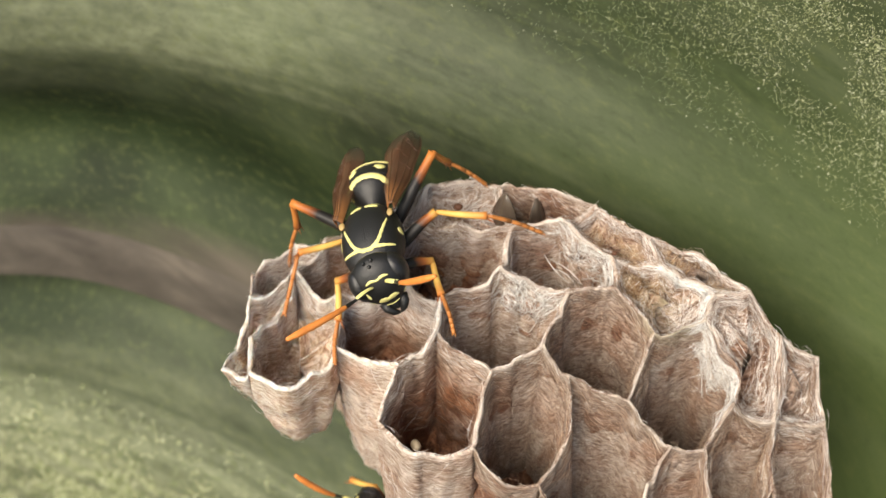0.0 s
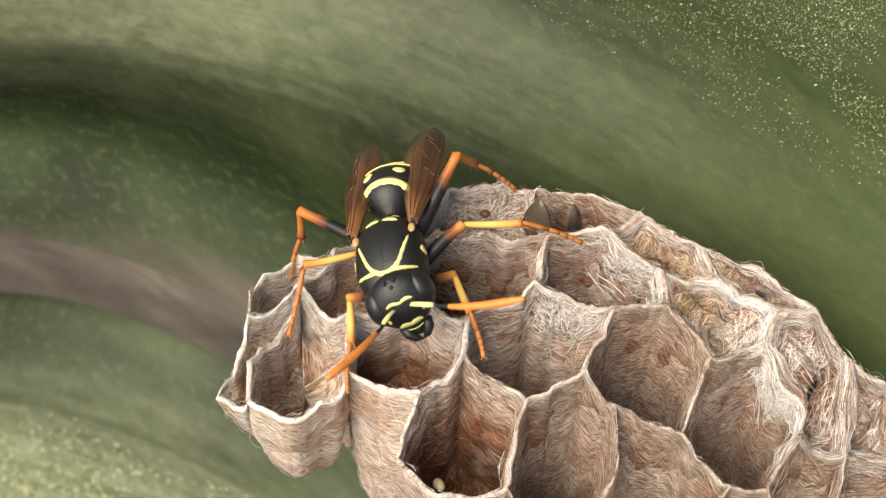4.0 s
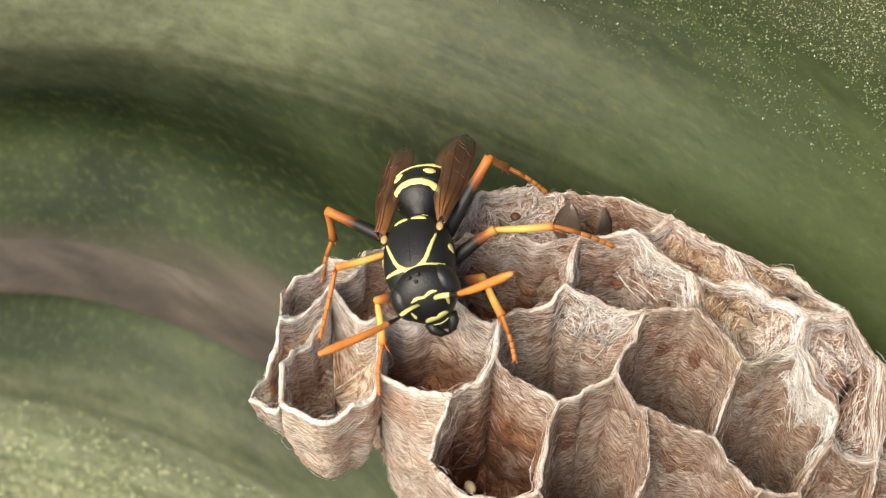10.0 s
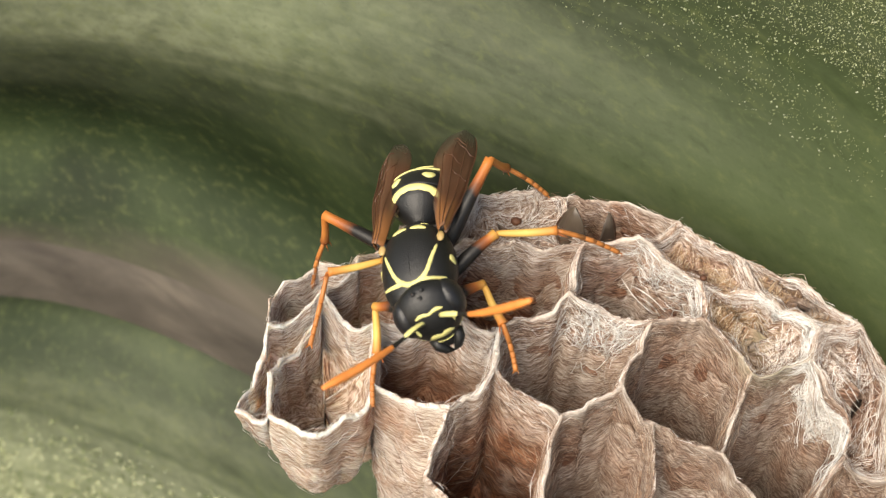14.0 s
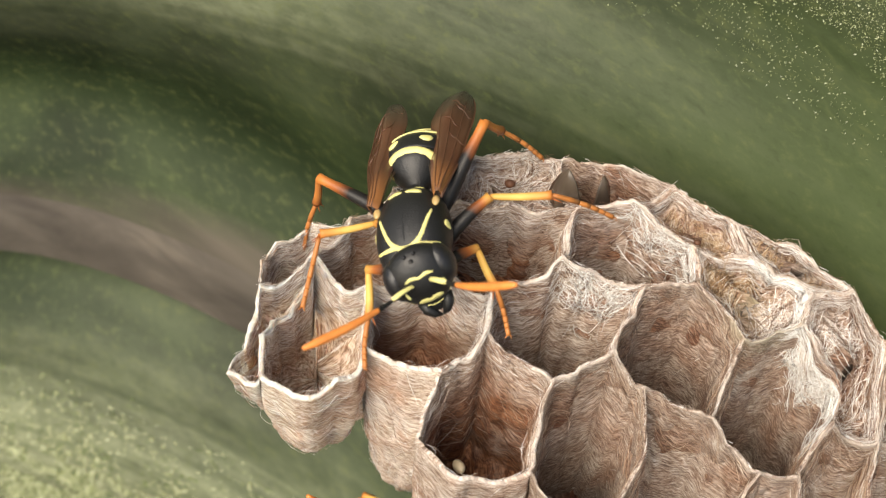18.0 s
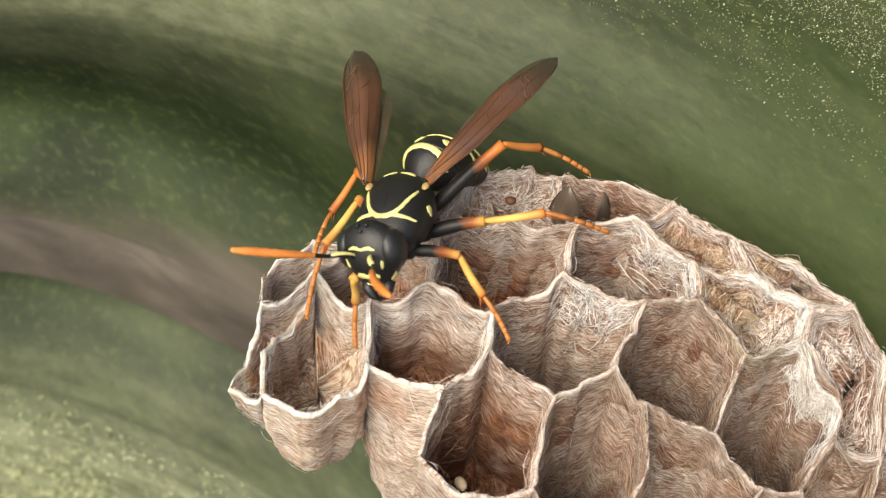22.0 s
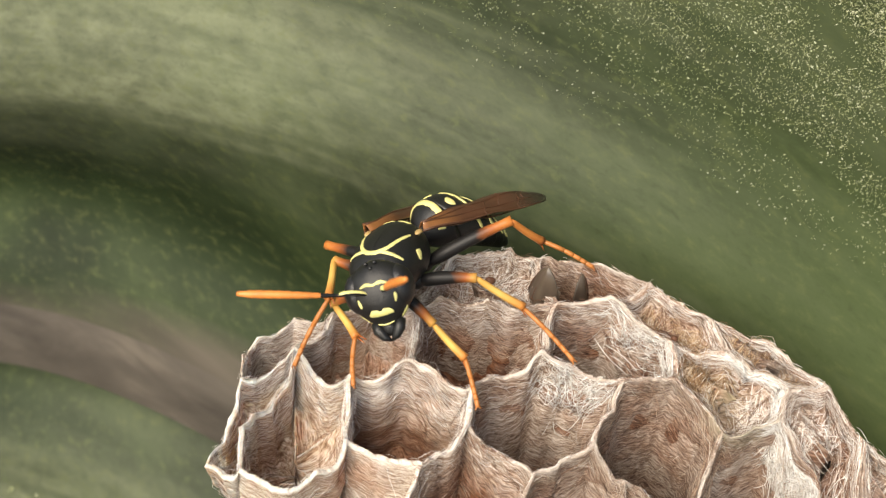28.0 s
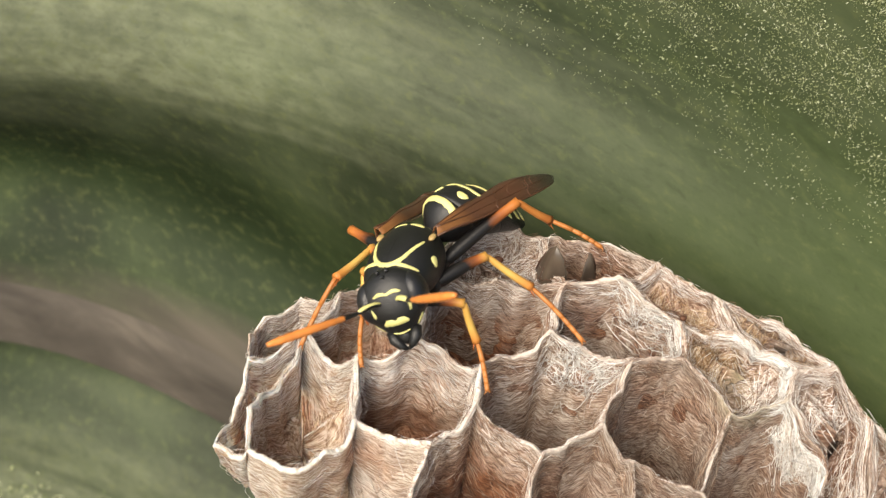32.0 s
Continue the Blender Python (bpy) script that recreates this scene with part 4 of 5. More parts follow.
def antenna_shape(side):
    """Scape, elbow and eleven short joints, along +y. Dark above at the root, orange from the elbow on."""
    pts, rad, slot = [], [], []
    for i in range(7):
        f = i / 6
        pts.append((0.10 * side * math.sin(f * 2), 1.25 * f, 0.12 * math.sin(f * 3)))
        rad.append(0.10 + 0.03 * f if f < 0.9 else 0.09)
        slot.append(0)
    joints = 11
    for j in range(joints):
        for f in (0.08, 0.5, 0.92):
            s = (j + f) / joints
            y = 1.25 + 4.35 * s
            pts.append((side * 0.28 * math.sin(math.pi * (0.12 + 0.88 * s)), y, 0.10 * math.sin(math.pi * s)))
            r = 0.07 + 0.115 * math.sin(min(1, s * 1.05) * 2.1)
            if s > 0.80:
                r *= max(0.3, 1 - ((s - 0.80) / 0.22) ** 2) ** 0.5
            rad.append(r * (1.03 if f == 0.5 else 0.94))
            slot.append(1 if j > 1 else 0)
    v, f = tube(pts, rad, 12)
    slots = [2 if i // 12 < 6 and i % 12 in YELLOW_SIDE else slot[i // 12] for i in range(12 * (len(pts) - 1))] + [0, 1]
    return v, f, slots


def limb_shape(length, r0, r1, bulge, swell=0.0, around=12):
    n = 12
    pts = [(0, length * i / n, bulge * math.sin(math.pi * i / n)) for i in range(n + 1)]
    rad = []
    for i in range(n + 1):
        f = i / n
        r = r0 + (r1 - r0) * f
        r *= (0.72 + 0.28 * min(1, f / 0.12)) * (1 + swell * math.sin(math.pi * min(1.0, f * 1.2)))
        if f > 0.9:
            r *= 1.0 + 0.15 * (f - 0.9) / 0.1
        rad.append(r)
    return tube(pts, rad, around)


def tarsus_shape(length):
    shapes = []
    cuts = (0.0, 0.42, 0.60, 0.74, 0.85, 1.0)
    for a, b in zip(cuts, cuts[1:]):
        p = [a + (b - a) * k for k in (0.0, 0.25, 0.6, 1.0)]
        shapes.append(tube([(0, length * q, 0.10 * math.sin(math.pi * q)) for q in p], [0.095, 0.112, 0.118, 0.122], 9))
    for sx in (-1, 1):
        shapes.append(tube([(0, length * 0.98, 0), (sx * 0.12, length * 1.03, 0.0), (sx * 0.16, length * 1.05, -0.12)], [0.05, 0.035, 0.012], 5))
    return join(shapes)


def make_wasp(label):
    """A paper wasp: head to -y, back to +z. Returns the thing and its moving parts."""
    wasp = tagged(new("paper_wasp"), label, "wasp", "paper wasps on the nest")
    tv, tf = loft(spline(THORAX, 30), 40, 2.15)
    make("thorax", (tv, tf), M_BLACK, wasp)
    tree = tree_of(tv, tf)
    for sx in (-1, 1):
        make("collar_stripe", stripe(tree, [(sx * 1.18, 0.25, 1.1), (sx * 0.98, -0.45, 1.25), (sx * 0.68, -1.08, 1.15), (sx * 0.30, -1.42, 1.08), (0, -1.47, 1.06)],
                                    (0.13, 0.19, 0.22, 0.27, 0.27)), M_YELLOW, wasp, "bright yellow stripe along the collar")
        make("collar_stripe", stripe(tree, [(sx * 0.42, -1.38, 1.1), (sx * 0.9, -1.36, 0.98), (sx * 1.38, -1.20, 0.55)], (0.24, 0.2, 0.12), n=14), M_YELLOW, wasp, "bright yellow stripe along the collar")
        make("scutellum_mark", blob(tree, (sx * 0.46, 1.34, 1.4), (1, 0, 0), 0.40, 0.17), M_YELLOW, wasp, "yellow bar across the back")
        make("side_spot", blob(tree, (sx * 1.6, -0.15, 0.35), (0, 0.2, 1), 0.30, 0.19), M_YELLOW, wasp, "yellow spot on the flank")
        make("wing_cap", ball(sx * 1.36, 0.72, 1.06, 0.17, 0.26, 0.11), M_CAP, wasp, "amber cap over the wing root")
        make("back_mark", blob(tree, (sx * 0.55, 1.95, 0.75), (1, 0, 0.2), 0.22, 0.14), M_YELLOW, wasp, "yellow mark on the hind thorax")
    make("back_seam", stripe(tree, [(0, -1.2, 1.3), (0, -0.5, 1.5), (0, 0.1, 1.5)], (0.05, 0.04, 0.02), 0.012, 10), M_BLACK, wasp)
    make("waist", tube([(0, 2.2, -0.25), (0, 2.5, -0.22), (0, 2.75, -0.14)], [0.42, 0.28, 0.36], 14), M_BLACK, wasp)
    make("neck", tube([(0, -2.6, 0.12), (0, -2.2, 0.1), (0, -1.8, 0.1)], [0.42, 0.5, 0.75], 16), M_BLACK, wasp)

    # abdomen
    cuts = (2.5, 4.1, 5.4, 6.15, 6.65, 7.05, 7.5)
    whole = loft([(a[0], a[1] * 1.02, a[2] + a[1] * 0.97, a[2] - a[1] * 0.97) for a in ABDOMEN], 40)
    atree = tree_of(*whole)
    shift = lambda s: ([(x, y - 2.5, z + 0.2) for x, y, z in s[0]], s[1])
    belly = make("abdomen", shift(join([abdomen_segment(a, b, 0.0) for a, b in zip(cuts, cuts[1:])])), M_BLACK, wasp, "black ringed abdomen")
    belly.location = (0, 2.5 * MM, -0.2 * MM)
    for k, b in enumerate(cuts[1:6]):
        make("abdomen_band", shift(abdomen_band(b - (0.33 if k == 0 else 0.14), b + 0.02, 82 if k == 0 else 100, -0.55 if k == 0 else -0.10)), M_YELLOW, belly, "yellow band round the abdomen")
    for sx in (-1, 1):
        make("abdomen_spot", shift(blob(atree, (sx * 0.9, 4.75, 0.9), (1, 0.1, 0), 0.32, 0.19)), M_YELLOW, belly, "yellow spot on the abdomen")
    make("sting_sheath", shift(tube([(0, 7.42, -3.6), (0, 7.55, -3.9), (0, 7.62, -4.1)], [0.14, 0.07, 0.015], 8)), M_BLACK, belly)

    # head
    hv, hf = ball(0, -0.95, -0.2, 1.58, 1.02, 1.60, 40, 28, face_bend)
    head = make("head", (hv, hf), M_BLACK, wasp)
    head.location = tuple(c * MM for c in HEAD_AT)
    htree = tree_of(hv, hf)
    make("brow_band", stripe(htree, [(-0.60, -1.7, 0.42), (-0.32, -1.8, 0.54), (0, -1.8, 0.47), (0.32, -1.8, 0.54), (0.60, -1.7, 0.42)], (0.08, 0.19, 0.13, 0.19, 0.08), n=20), M_YELLOW, head, "yellow band across the brow")
    make("clypeus_mark", stripe(htree, [(-0.54, -1.75, -0.88), (-0.28, -1.85, -0.78), (0, -1.9, -0.85), (0.28, -1.85, -0.78), (0.54, -1.75, -0.88)], (0.16, 0.42, 0.30, 0.42, 0.16), n=20), M_YELLOW, head, "wavy yellow mark on the clypeus")
    make("clypeus_edge", stripe(htree, [(-0.42, -1.6, -1.42), (0, -1.7, -1.54), (0.42, -1.6, -1.42)], (0.06, 0.10, 0.06), n=12), M_YELLOW, head, "thin yellow edge of the clypeus")
    for sx in (-1, 1):
        make("eye", ball(sx * 1.05, -1.0, 0.06, 0.54, 0.76, 0.94, 26, 18, lambda x, y, z, s=sx: (x - s * 0.12 * z * z, y, z)), M_EYE, head, "large dark glossy compound eye")
        make("inner_eye_mark", blob(htree, (sx * 0.76, -1.66, -0.22), (0.15 * sx, 0, 1), 0.24, 0.08), M_YELLOW, head, "yellow mark beside the eye")
        make("cheek_mark", blob(htree, (sx * 0.95, -1.25, -1.12), (0.4 * sx, 0, 1), 0.32, 0.14), M_YELLOW, head, "yellow mark on the cheek")
        make("temple_mark", blob(htree, (sx * 1.40, -0.30, 0.40), (0, 0, 1), 0.36, 0.10), M_YELLOW, head, "yellow mark behind the eye")
        make("mandible", tube([(sx * 0.54, -1.15, -1.38), (sx * 0.48, -1.36, -1.70), (sx * 0.26, -1.46, -2.0), (sx * 0.02, -1.44, -2.2)], [0.27, 0.26, 0.19, 0.05], 10), M_BLACK, head, "black pointed jaw")
        make("antenna_socket", ball(sx * 0.36, -1.74, 0.12, 0.2, 0.14, 0.2, 12, 8), M_BLACK, head)
    make("mouth", ball(0, -1.22, -1.62, 0.34, 0.26, 0.42, 14, 10), M_BLACK, head)
    for x, y, z in ((-0.21, -1.30, 1.36), (0.21, -1.30, 1.36), (0, -1.52, 1.17)):
        make("ocellus", ball(x, y, z, 0.10, 0.10, 0.08, 10, 6), M_EYE, head)
    moving = {"wasp": wasp, "head": head, "abdomen": belly}
    for key, sx in (("L", 1), ("R", -1)):
        v, f, s = antenna_shape(sx)
        ob = put("antenna", mesh_of("antenna", v, f, [M_BLACK, M_ANTENNA, M_YELLOW], slots=s), head, "jointed orange antenna with a dark root")
        ob.location = (sx * 0.36 * MM, -1.78 * MM, 0.12 * MM)
        moving["antenna" + key] = ob
        v, f, top, n, m = wing_shape(8.8, 2.0, sx, 0.8)
        ob = put("forewing", mesh_of("forewing", v, f, M_WING), wasp, "smoky brown folded forewing")
        put("vein_net", mesh_of("vein_net", *wing_veins(top, n, m), M_VEIN), ob)
        ob.location = (sx * 1.42 * MM, 0.85 * MM, 1.12 * MM)
        moving["wing" + key] = ob
        v, f, top, n, m = wing_shape(6.6, 1.7, sx, 0.4)
        ob = put("hindwing", mesh_of("hindwing", v, f, M_HINDWING), wasp, "clear brownish hindwing")
        put("vein_net", mesh_of("vein_net", *wing_veins(top, n, m), M_VEIN), ob)
        ob.location = (sx * 1.35 * MM, 1.15 * MM, 0.98 * MM)
        moving["hind" + key] = ob
    for key, hip in HIPS.items():
        fem, tib, tar = LEG_PIECES[key[1]]
        make("coxa", ball(hip[0] * 0.95, hip[1], hip[2] + 0.1, 0.42, 0.42, 0.5, 14, 10), M_BLACK, wasp)
        v, f = limb_shape(fem, *{"1": (0.25, 0.20), "2": (0.30, 0.22), "3": (0.31, 0.22)}[key[1]], 0.10, 0.22)
        moving["femur" + key] = put("femur", mesh_of("femur", v, f, M_THIGH[key[1]]), wasp, "black thigh with an orange end")
        v, f = limb_shape(tib, 0.15, 0.205, -0.05)
        shin = put("tibia", mesh_of("tibia", v, f, M_SHIN[key[1]]), wasp, "amber yellow shin")
        for sx in (-1, 1):
            make("spur", tube([(sx * 0.08, tib * 0.97, -0.08), (sx * 0.14, tib + 0.25, -0.22), (sx * 0.17, tib + 0.45, -0.30)], [0.045, 0.03, 0.008], 6), M_RUST, shin)
        moving["tibia" + key] = shin
        moving["tarsus" + key] = put("tarsus", mesh_of("tarsus", *tarsus_shape(tar), M_ORANGE), wasp, "orange jointed foot with claws")
    return moving


def hind_material():
    m = Mat("clear_wing", 0.25)
    n = m.noise(m.mapped(m.coords(), (600, 150, 600)), 1.0, 3.0)
    m.color(m.ramp(n, (0.4, (0.10, 0.06, 0.04)), (0.65, (0.20, 0.14, 0.10))))
    m.b.inputs["Alpha"].default_value = 0.35
    return m.m


def grey_wing_material():
    m = Mat("grey_clear_wing", 0.3)
    n = m.noise(m.mapped(m.coords(), (700, 200, 700)), 1.0, 3.0)
    m.color(m.ramp(n, (0.4, (0.055, 0.040, 0.030)), (0.65, (0.105, 0.08, 0.06))))
    m.b.inputs["Alpha"].default_value = 0.93
    return m.m


M_GREY_WING = grey_wing_material()
M_HINDWING = hind_material()
WASP = make_wasp("black and yellow paper wasp with orange legs on the nest")


# ---- motion ----
def turned(at, d, up):
    return Matrix.Translation([c * MM for c in at]) @ aim(d, up).to_4x4()


def rest(moving, antennae, wing=((0.12, 0.97, -0.2), (-0.12, 0.97, -0.2))):
    """A wasp that keeps still, legs drawn in."""
    for key, sx, ad, wd in (("L", 1, antennae[0], wing[0]), ("R", -1, antennae[1], wing[1])):
        moving["antenna" + key].matrix_basis = turned((sx * 0.36, -1.78, 0.12), ad, (0, -0.3, 1))
        moving["wing" + key].matrix_basis = turned((sx * 1.42, 0.85, 1.12), wd, (sx * 0.3, 0, 1))
        moving["hind" + key].matrix_basis = turned((sx * 1.35, 1.15, 0.98), wd, (sx * 0.3, 0, 1))
    for key, hip in HIPS.items():
        sx = 1 if key[0] == "L" else -1
        fem, tib, tar = LEG_PIECES[key[1]]
        a = Vector(hip)
        for name, d, length in (("femur", (sx * 0.55, {"1": -0.6, "2": -0.1, "3": 0.5}[key[1]], -0.25), fem), ("tibia", (sx * 0.1, {"1": -0.6, "2": 0.1, "3": 0.5}[key[1]], -0.8), tib), ("tarsus", (sx * 0.15, 0.3, -0.5), tar)):
            moving[name + key].matrix_basis = turned(a, d, (sx, 0, 0.6))
            a = a + Vector(d).normalized() * length


hidden = make_wasp("wasp sunk in a cell with only its dark wing tips showing")
rest(hidden, ((0.2, -0.9, 0.2), (-0.2, -0.9, 0.2)), ((-0.06, 0.98, 0.16), (0.06, 0.98, 0.16)))
hidden["abdomen"].matrix_basis = pose(0, 2.5 * MM, -0.2 * MM, -105)
for key, hip in HIPS.items():
    a, sx = Vector(hip), 1 if key[0] == "L" else -1
    for name, d, length in zip(("femur", "tibia", "tarsus"), ((sx * 0.2, -0.9, -0.15), (sx * 0.05, 0.95, -0.1), (0, 0.9, -0.1)), LEG_PIECES[key[1]]):
        hidden[name + key].matrix_basis = turned(a, d, (sx, 0, 0.6))
        a = a + Vector(d).normalized() * length
hidden["wasp"].matrix_basis = pose(0.0056, 0.0016, -0.0058, 94, 8, -4)
for key, sx, tip in (("L", 1, (7.2, -0.4, 3.3)), ("R", -1, (4.6, -0.5, 3.65))):
    base = Vector((sx * 1.42, 0.85, 1.12))
    way = hidden["wasp"].matrix_basis.inverted() @ (Vector(tip) * MM) / MM - base
    hidden["wing" + key].matrix_basis = turned(base, way, (sx * (1.8 if key == "L" else 0.8), 0, 1))
    hidden["wing" + key].data.materials[0] = M_GREY_WING
lower = make_wasp("black and yellow wasp clinging beneath the nest")
rest(lower, ((0.75, -0.5, -0.4), (0.17, -0.77, 0.61)))
lower["wasp"].matrix_basis = pose(-0.00112, -0.01007, -0.01565, -25.3, 11.9, -109.7)

M_EGG = chitin("egg", (0.66, 0.53, 0.36), 0.35)
egg = tagged(put("egg", mesh_of("egg", *ball(0, 0, 0, 0.26, 0.26, 0.50, 18, 12), M_EGG)), "small cream wasp egg in an open cell", "egg")
egg.matrix_basis = pose(0.00012, -0.01125, -0.00400, 60, 0, 20)
M_CRUMB = chitin("brown_crumb", (0.11, 0.04, 0.018), 0.6)
for x, y, z, r in ((10.85, -3.2, 2.25, 0.17), (13.2, -3.0, 1.75, 0.18), (2.4, -0.05, 2.75, 0.27)):
    tagged(put("crumb", mesh_of("crumb", *ball(0, 0, 0, r, r * 0.8, r * 0.75, 12, 8, lambda a, b, c: (a * (1 + 0.2 * b), b, c * (1 - 0.2 * a))), M_CRUMB)), "tiny dark brown crumb stuck on the nest", "crumb", "crumbs on the nest").location = (x * MM, y * MM, z * MM)


def stance_at(rows, t, k):
    """Place number k of a leg (foot, ankle, knee) at t, in millimetres; a leg in a step is lifted."""
    for a, b in zip(rows, rows[1:]):
        if t <= b[0]:
            f = max(0, min(1, (t - a[0]) / (b[0] - a[0])))
            f = f * f * (3 - 2 * f)
            p, q = Vector(a[k]), Vector(b[k])
            r = p.lerp(q, f)
            r.z += min(0.7, (q - p).length) * math.sin(math.pi * f)
            return r
    return Vector(rows[-1][k])


def leg_rows(key, body_rows, stances):
    """Rows for thigh, shin and foot of one leg, in the wasp's space, so that the foot stays put as the body shifts."""
    fem, tib, tar = LEG_PIECES[key[1]]
    hip = Vector(HIPS[key])
    out = {"femur": [], "tibia": [], "tarsus": []}
    for t, m in body_rows:
        back = (Matrix.Translation(m.translation / MM) @ m.to_3x3().to_4x4()).inverted()
        tip, ankle, knee = (back @ stance_at(stances, t, k) for k in (1, 2, 3))
        # two bones: the knee stays on the side where it was, thigh and shin keep their lengths
        reach = ankle - hip
        far = min(max(reach.length, abs(fem - tib) + 0.05), fem + tib - 0.01)
        reach.normalize()
        out_way = (knee - hip) - reach * (knee - hip).dot(reach)
        out_way.normalize()
        along = (fem * fem - tib * tib + far * far) / (2 * far)
        bend = hip + reach * along + out_way * math.sqrt(max(0.0, fem * fem - along * along))
        ankle = hip + reach * far
        up = Vector((0, 0, 1)) + (bend - (hip + ankle) / 2)
        for name, a, b in (("femur", hip, bend), ("tibia", bend, ankle), ("tarsus", ankle, tip)):
            out[name].append((t, turned(a, b - a, up)))
    return out


def motions():
    body = [
        (0, pose(-0.00189, -0.00406, 0.00418, 1.0, -17.9, 5.6)), (0.5, pose(-0.00201, -0.00420, 0.00413, 1.9, -18.8, 3.5)), (1, pose(-0.00216, -0.00426, 0.00408, 3.2, -18.6, 0.9)),
        (1.5, pose(-0.00212, -0.00435, 0.00411, 3.9, -16.8, -0.6)), (2, pose(-0.00223, -0.00438, 0.00408, 4.1, -16.2, -0.2)), (2.5, pose(-0.00198, -0.00446, 0.00410, 4.5, -16.9, 1.7)),
        (3, pose(-0.00181, -0.00440, 0.00413, 5.2, -17.5, 2.9)), (3.5, pose(-0.00185, -0.00446, 0.00412, 5.8, -17.8, 2.8)), (5.5, pose(-0.00201, -0.00454, 0.00407, 6.5, -18.1, 0.2)),
        (6, pose(-0.00203, -0.00446, 0.00408, 5.8, -17.8, -0.1)), (6.5, pose(-0.00214, -0.00451, 0.00406, 5.6, -17.8, -1.0)), (7, pose(-0.00209, -0.00454, 0.00406, 6.4, -18.2, -1.7)),
        (7.5, pose(-0.00212, -0.00463, 0.00403, 7.3, -18.6, -1.8)), (8, pose(-0.00209, -0.00460, 0.00405, 7.8, -18.6, -0.9)), (8.5, pose(-0.00194, -0.00467, 0.00404, 7.9, -18.6, 0.1)),
        (9, pose(-0.00199, -0.00457, 0.00406, 7.0, -18.4, 0.4)), (9.5, pose(-0.00202, -0.00449, 0.00408, 5.4, -18.0, 0.8)), (10, pose(-0.00211, -0.00422, 0.00413, 4.1, -17.3, 1.3)),
        (10.5, pose(-0.00208, -0.00421, 0.00414, 3.0, -16.7, 1.5)), (11, pose(-0.00203, -0.00423, 0.00415, 2.5, -16.6, 1.9)), (11.5, pose(-0.00205, -0.00424, 0.00414, 3.2, -17.1, 2.1)),
        (12, pose(-0.00204, -0.00434, 0.00412, 4.4, -17.9, 1.7)), (12.5, pose(-0.00201, -0.00437, 0.00412, 4.8, -18.4, 1.8)), (13, pose(-0.00200, -0.00441, 0.00410, 5.3, -18.9, 1.7)),
        (13.5, pose(-0.00197, -0.00452, 0.00408, 6.2, -19.6, 1.3)), (15.5, pose(-0.00201, -0.00457, 0.00405, 8.0, -20.2, -2.1)), (16, pose(-0.00194, -0.00454, 0.00406, 7.8, -20.3, -1.8)),
        (16.5, pose(-0.00193, -0.00471, 0.00402, 8.4, -20.6, -2.1)), (17, pose(-0.00190, -0.00461, 0.00405, 8.2, -20.7, -2.1)), (17.5, pose(-0.00193, -0.00459, 0.00405, 7.1, -20.5, -1.5)),
        (18, pose(-0.00191, -0.00459, 0.00405, 6.6, -20.3, -0.9)), (18.5, pose(-0.00188, -0.00463, 0.00404, 6.7, -20.3, -0.7)), (19, pose(-0.00189, -0.00459, 0.00405, 6.9, -20.4, -0.8)),
        (19.5, pose(-0.00187, -0.00462, 0.00405, 7.1, -20.4, -0.9)), (20, pose(-0.00189, -0.00465, 0.00405, 4.1, -20.1, -0.0)), (20.5, pose(-0.00228, -0.00371, 0.00425, -4.3, -19.2, 2.6)),
        (21, pose(-0.00233, -0.00309, 0.00432, -8.1, -19.6, -0.8)), (21.5, pose(-0.00261, -0.00302, 0.00425, -7.0, -17.0, -7.3)), (22, pose(-0.00279, -0.00262, 0.00428, -5.9, -14.3, -13.8)),
        (22.5, pose(-0.00285, -0.00268, 0.00427, -4.9, -18.8, -22.3)), (23, pose(-0.00284, -0.00266, 0.00428, -2.3, -18.9, -23.4)), (23.5, pose(-0.00283, -0.00263, 0.00428, -1.7, -19.3, -24.9)),
        (24, pose(-0.00244, -0.00125, 0.00446, -15.1, -18.7, -14.1)), (24.5, pose(-0.00254, -0.00075, 0.00449, -19.6, -13.7, -12.5)), (25, pose(-0.00243, -0.00046, 0.00452, -20.0, -13.9, -12.8)),
        (25.5, pose(-0.00220, -0.00081, 0.00455, -19.0, -19.0, -13.0)), (26, pose(-0.00205, -0.00050, 0.00458, -15.7, -19.2, -14.1)), (26.5, pose(-0.00193, -0.00033, 0.00461, -14.7, -19.3, -14.3)),
        (28.5, pose(-0.00248, -0.00104, 0.00447, -10.1, -20.3, -22.4)), (29, pose(-0.00259, -0.00143, 0.00443, -8.9, -20.6, -23.1)), (29.5, pose(-0.00259, -0.00174, 0.00440, -7.4, -20.8, -23.6)),
        (30, pose(-0.00250, -0.00203, 0.00440, -6.6, -20.9, -23.4)), (30.5, pose(-0.00249, -0.00201, 0.00440, -6.0, -20.8, -22.9)), (31, pose(-0.00239, -0.00213, 0.00441, -5.2, -20.8, -22.7)),
        (31.5, pose(-0.00227, -0.00213, 0.00443, -4.4, -20.7, -22.5)), (32, pose(-0.00194, -0.00244, 0.00445, -3.5, -20.5, -21.7)),
    ]
    walk(WASP["wasp"], body)
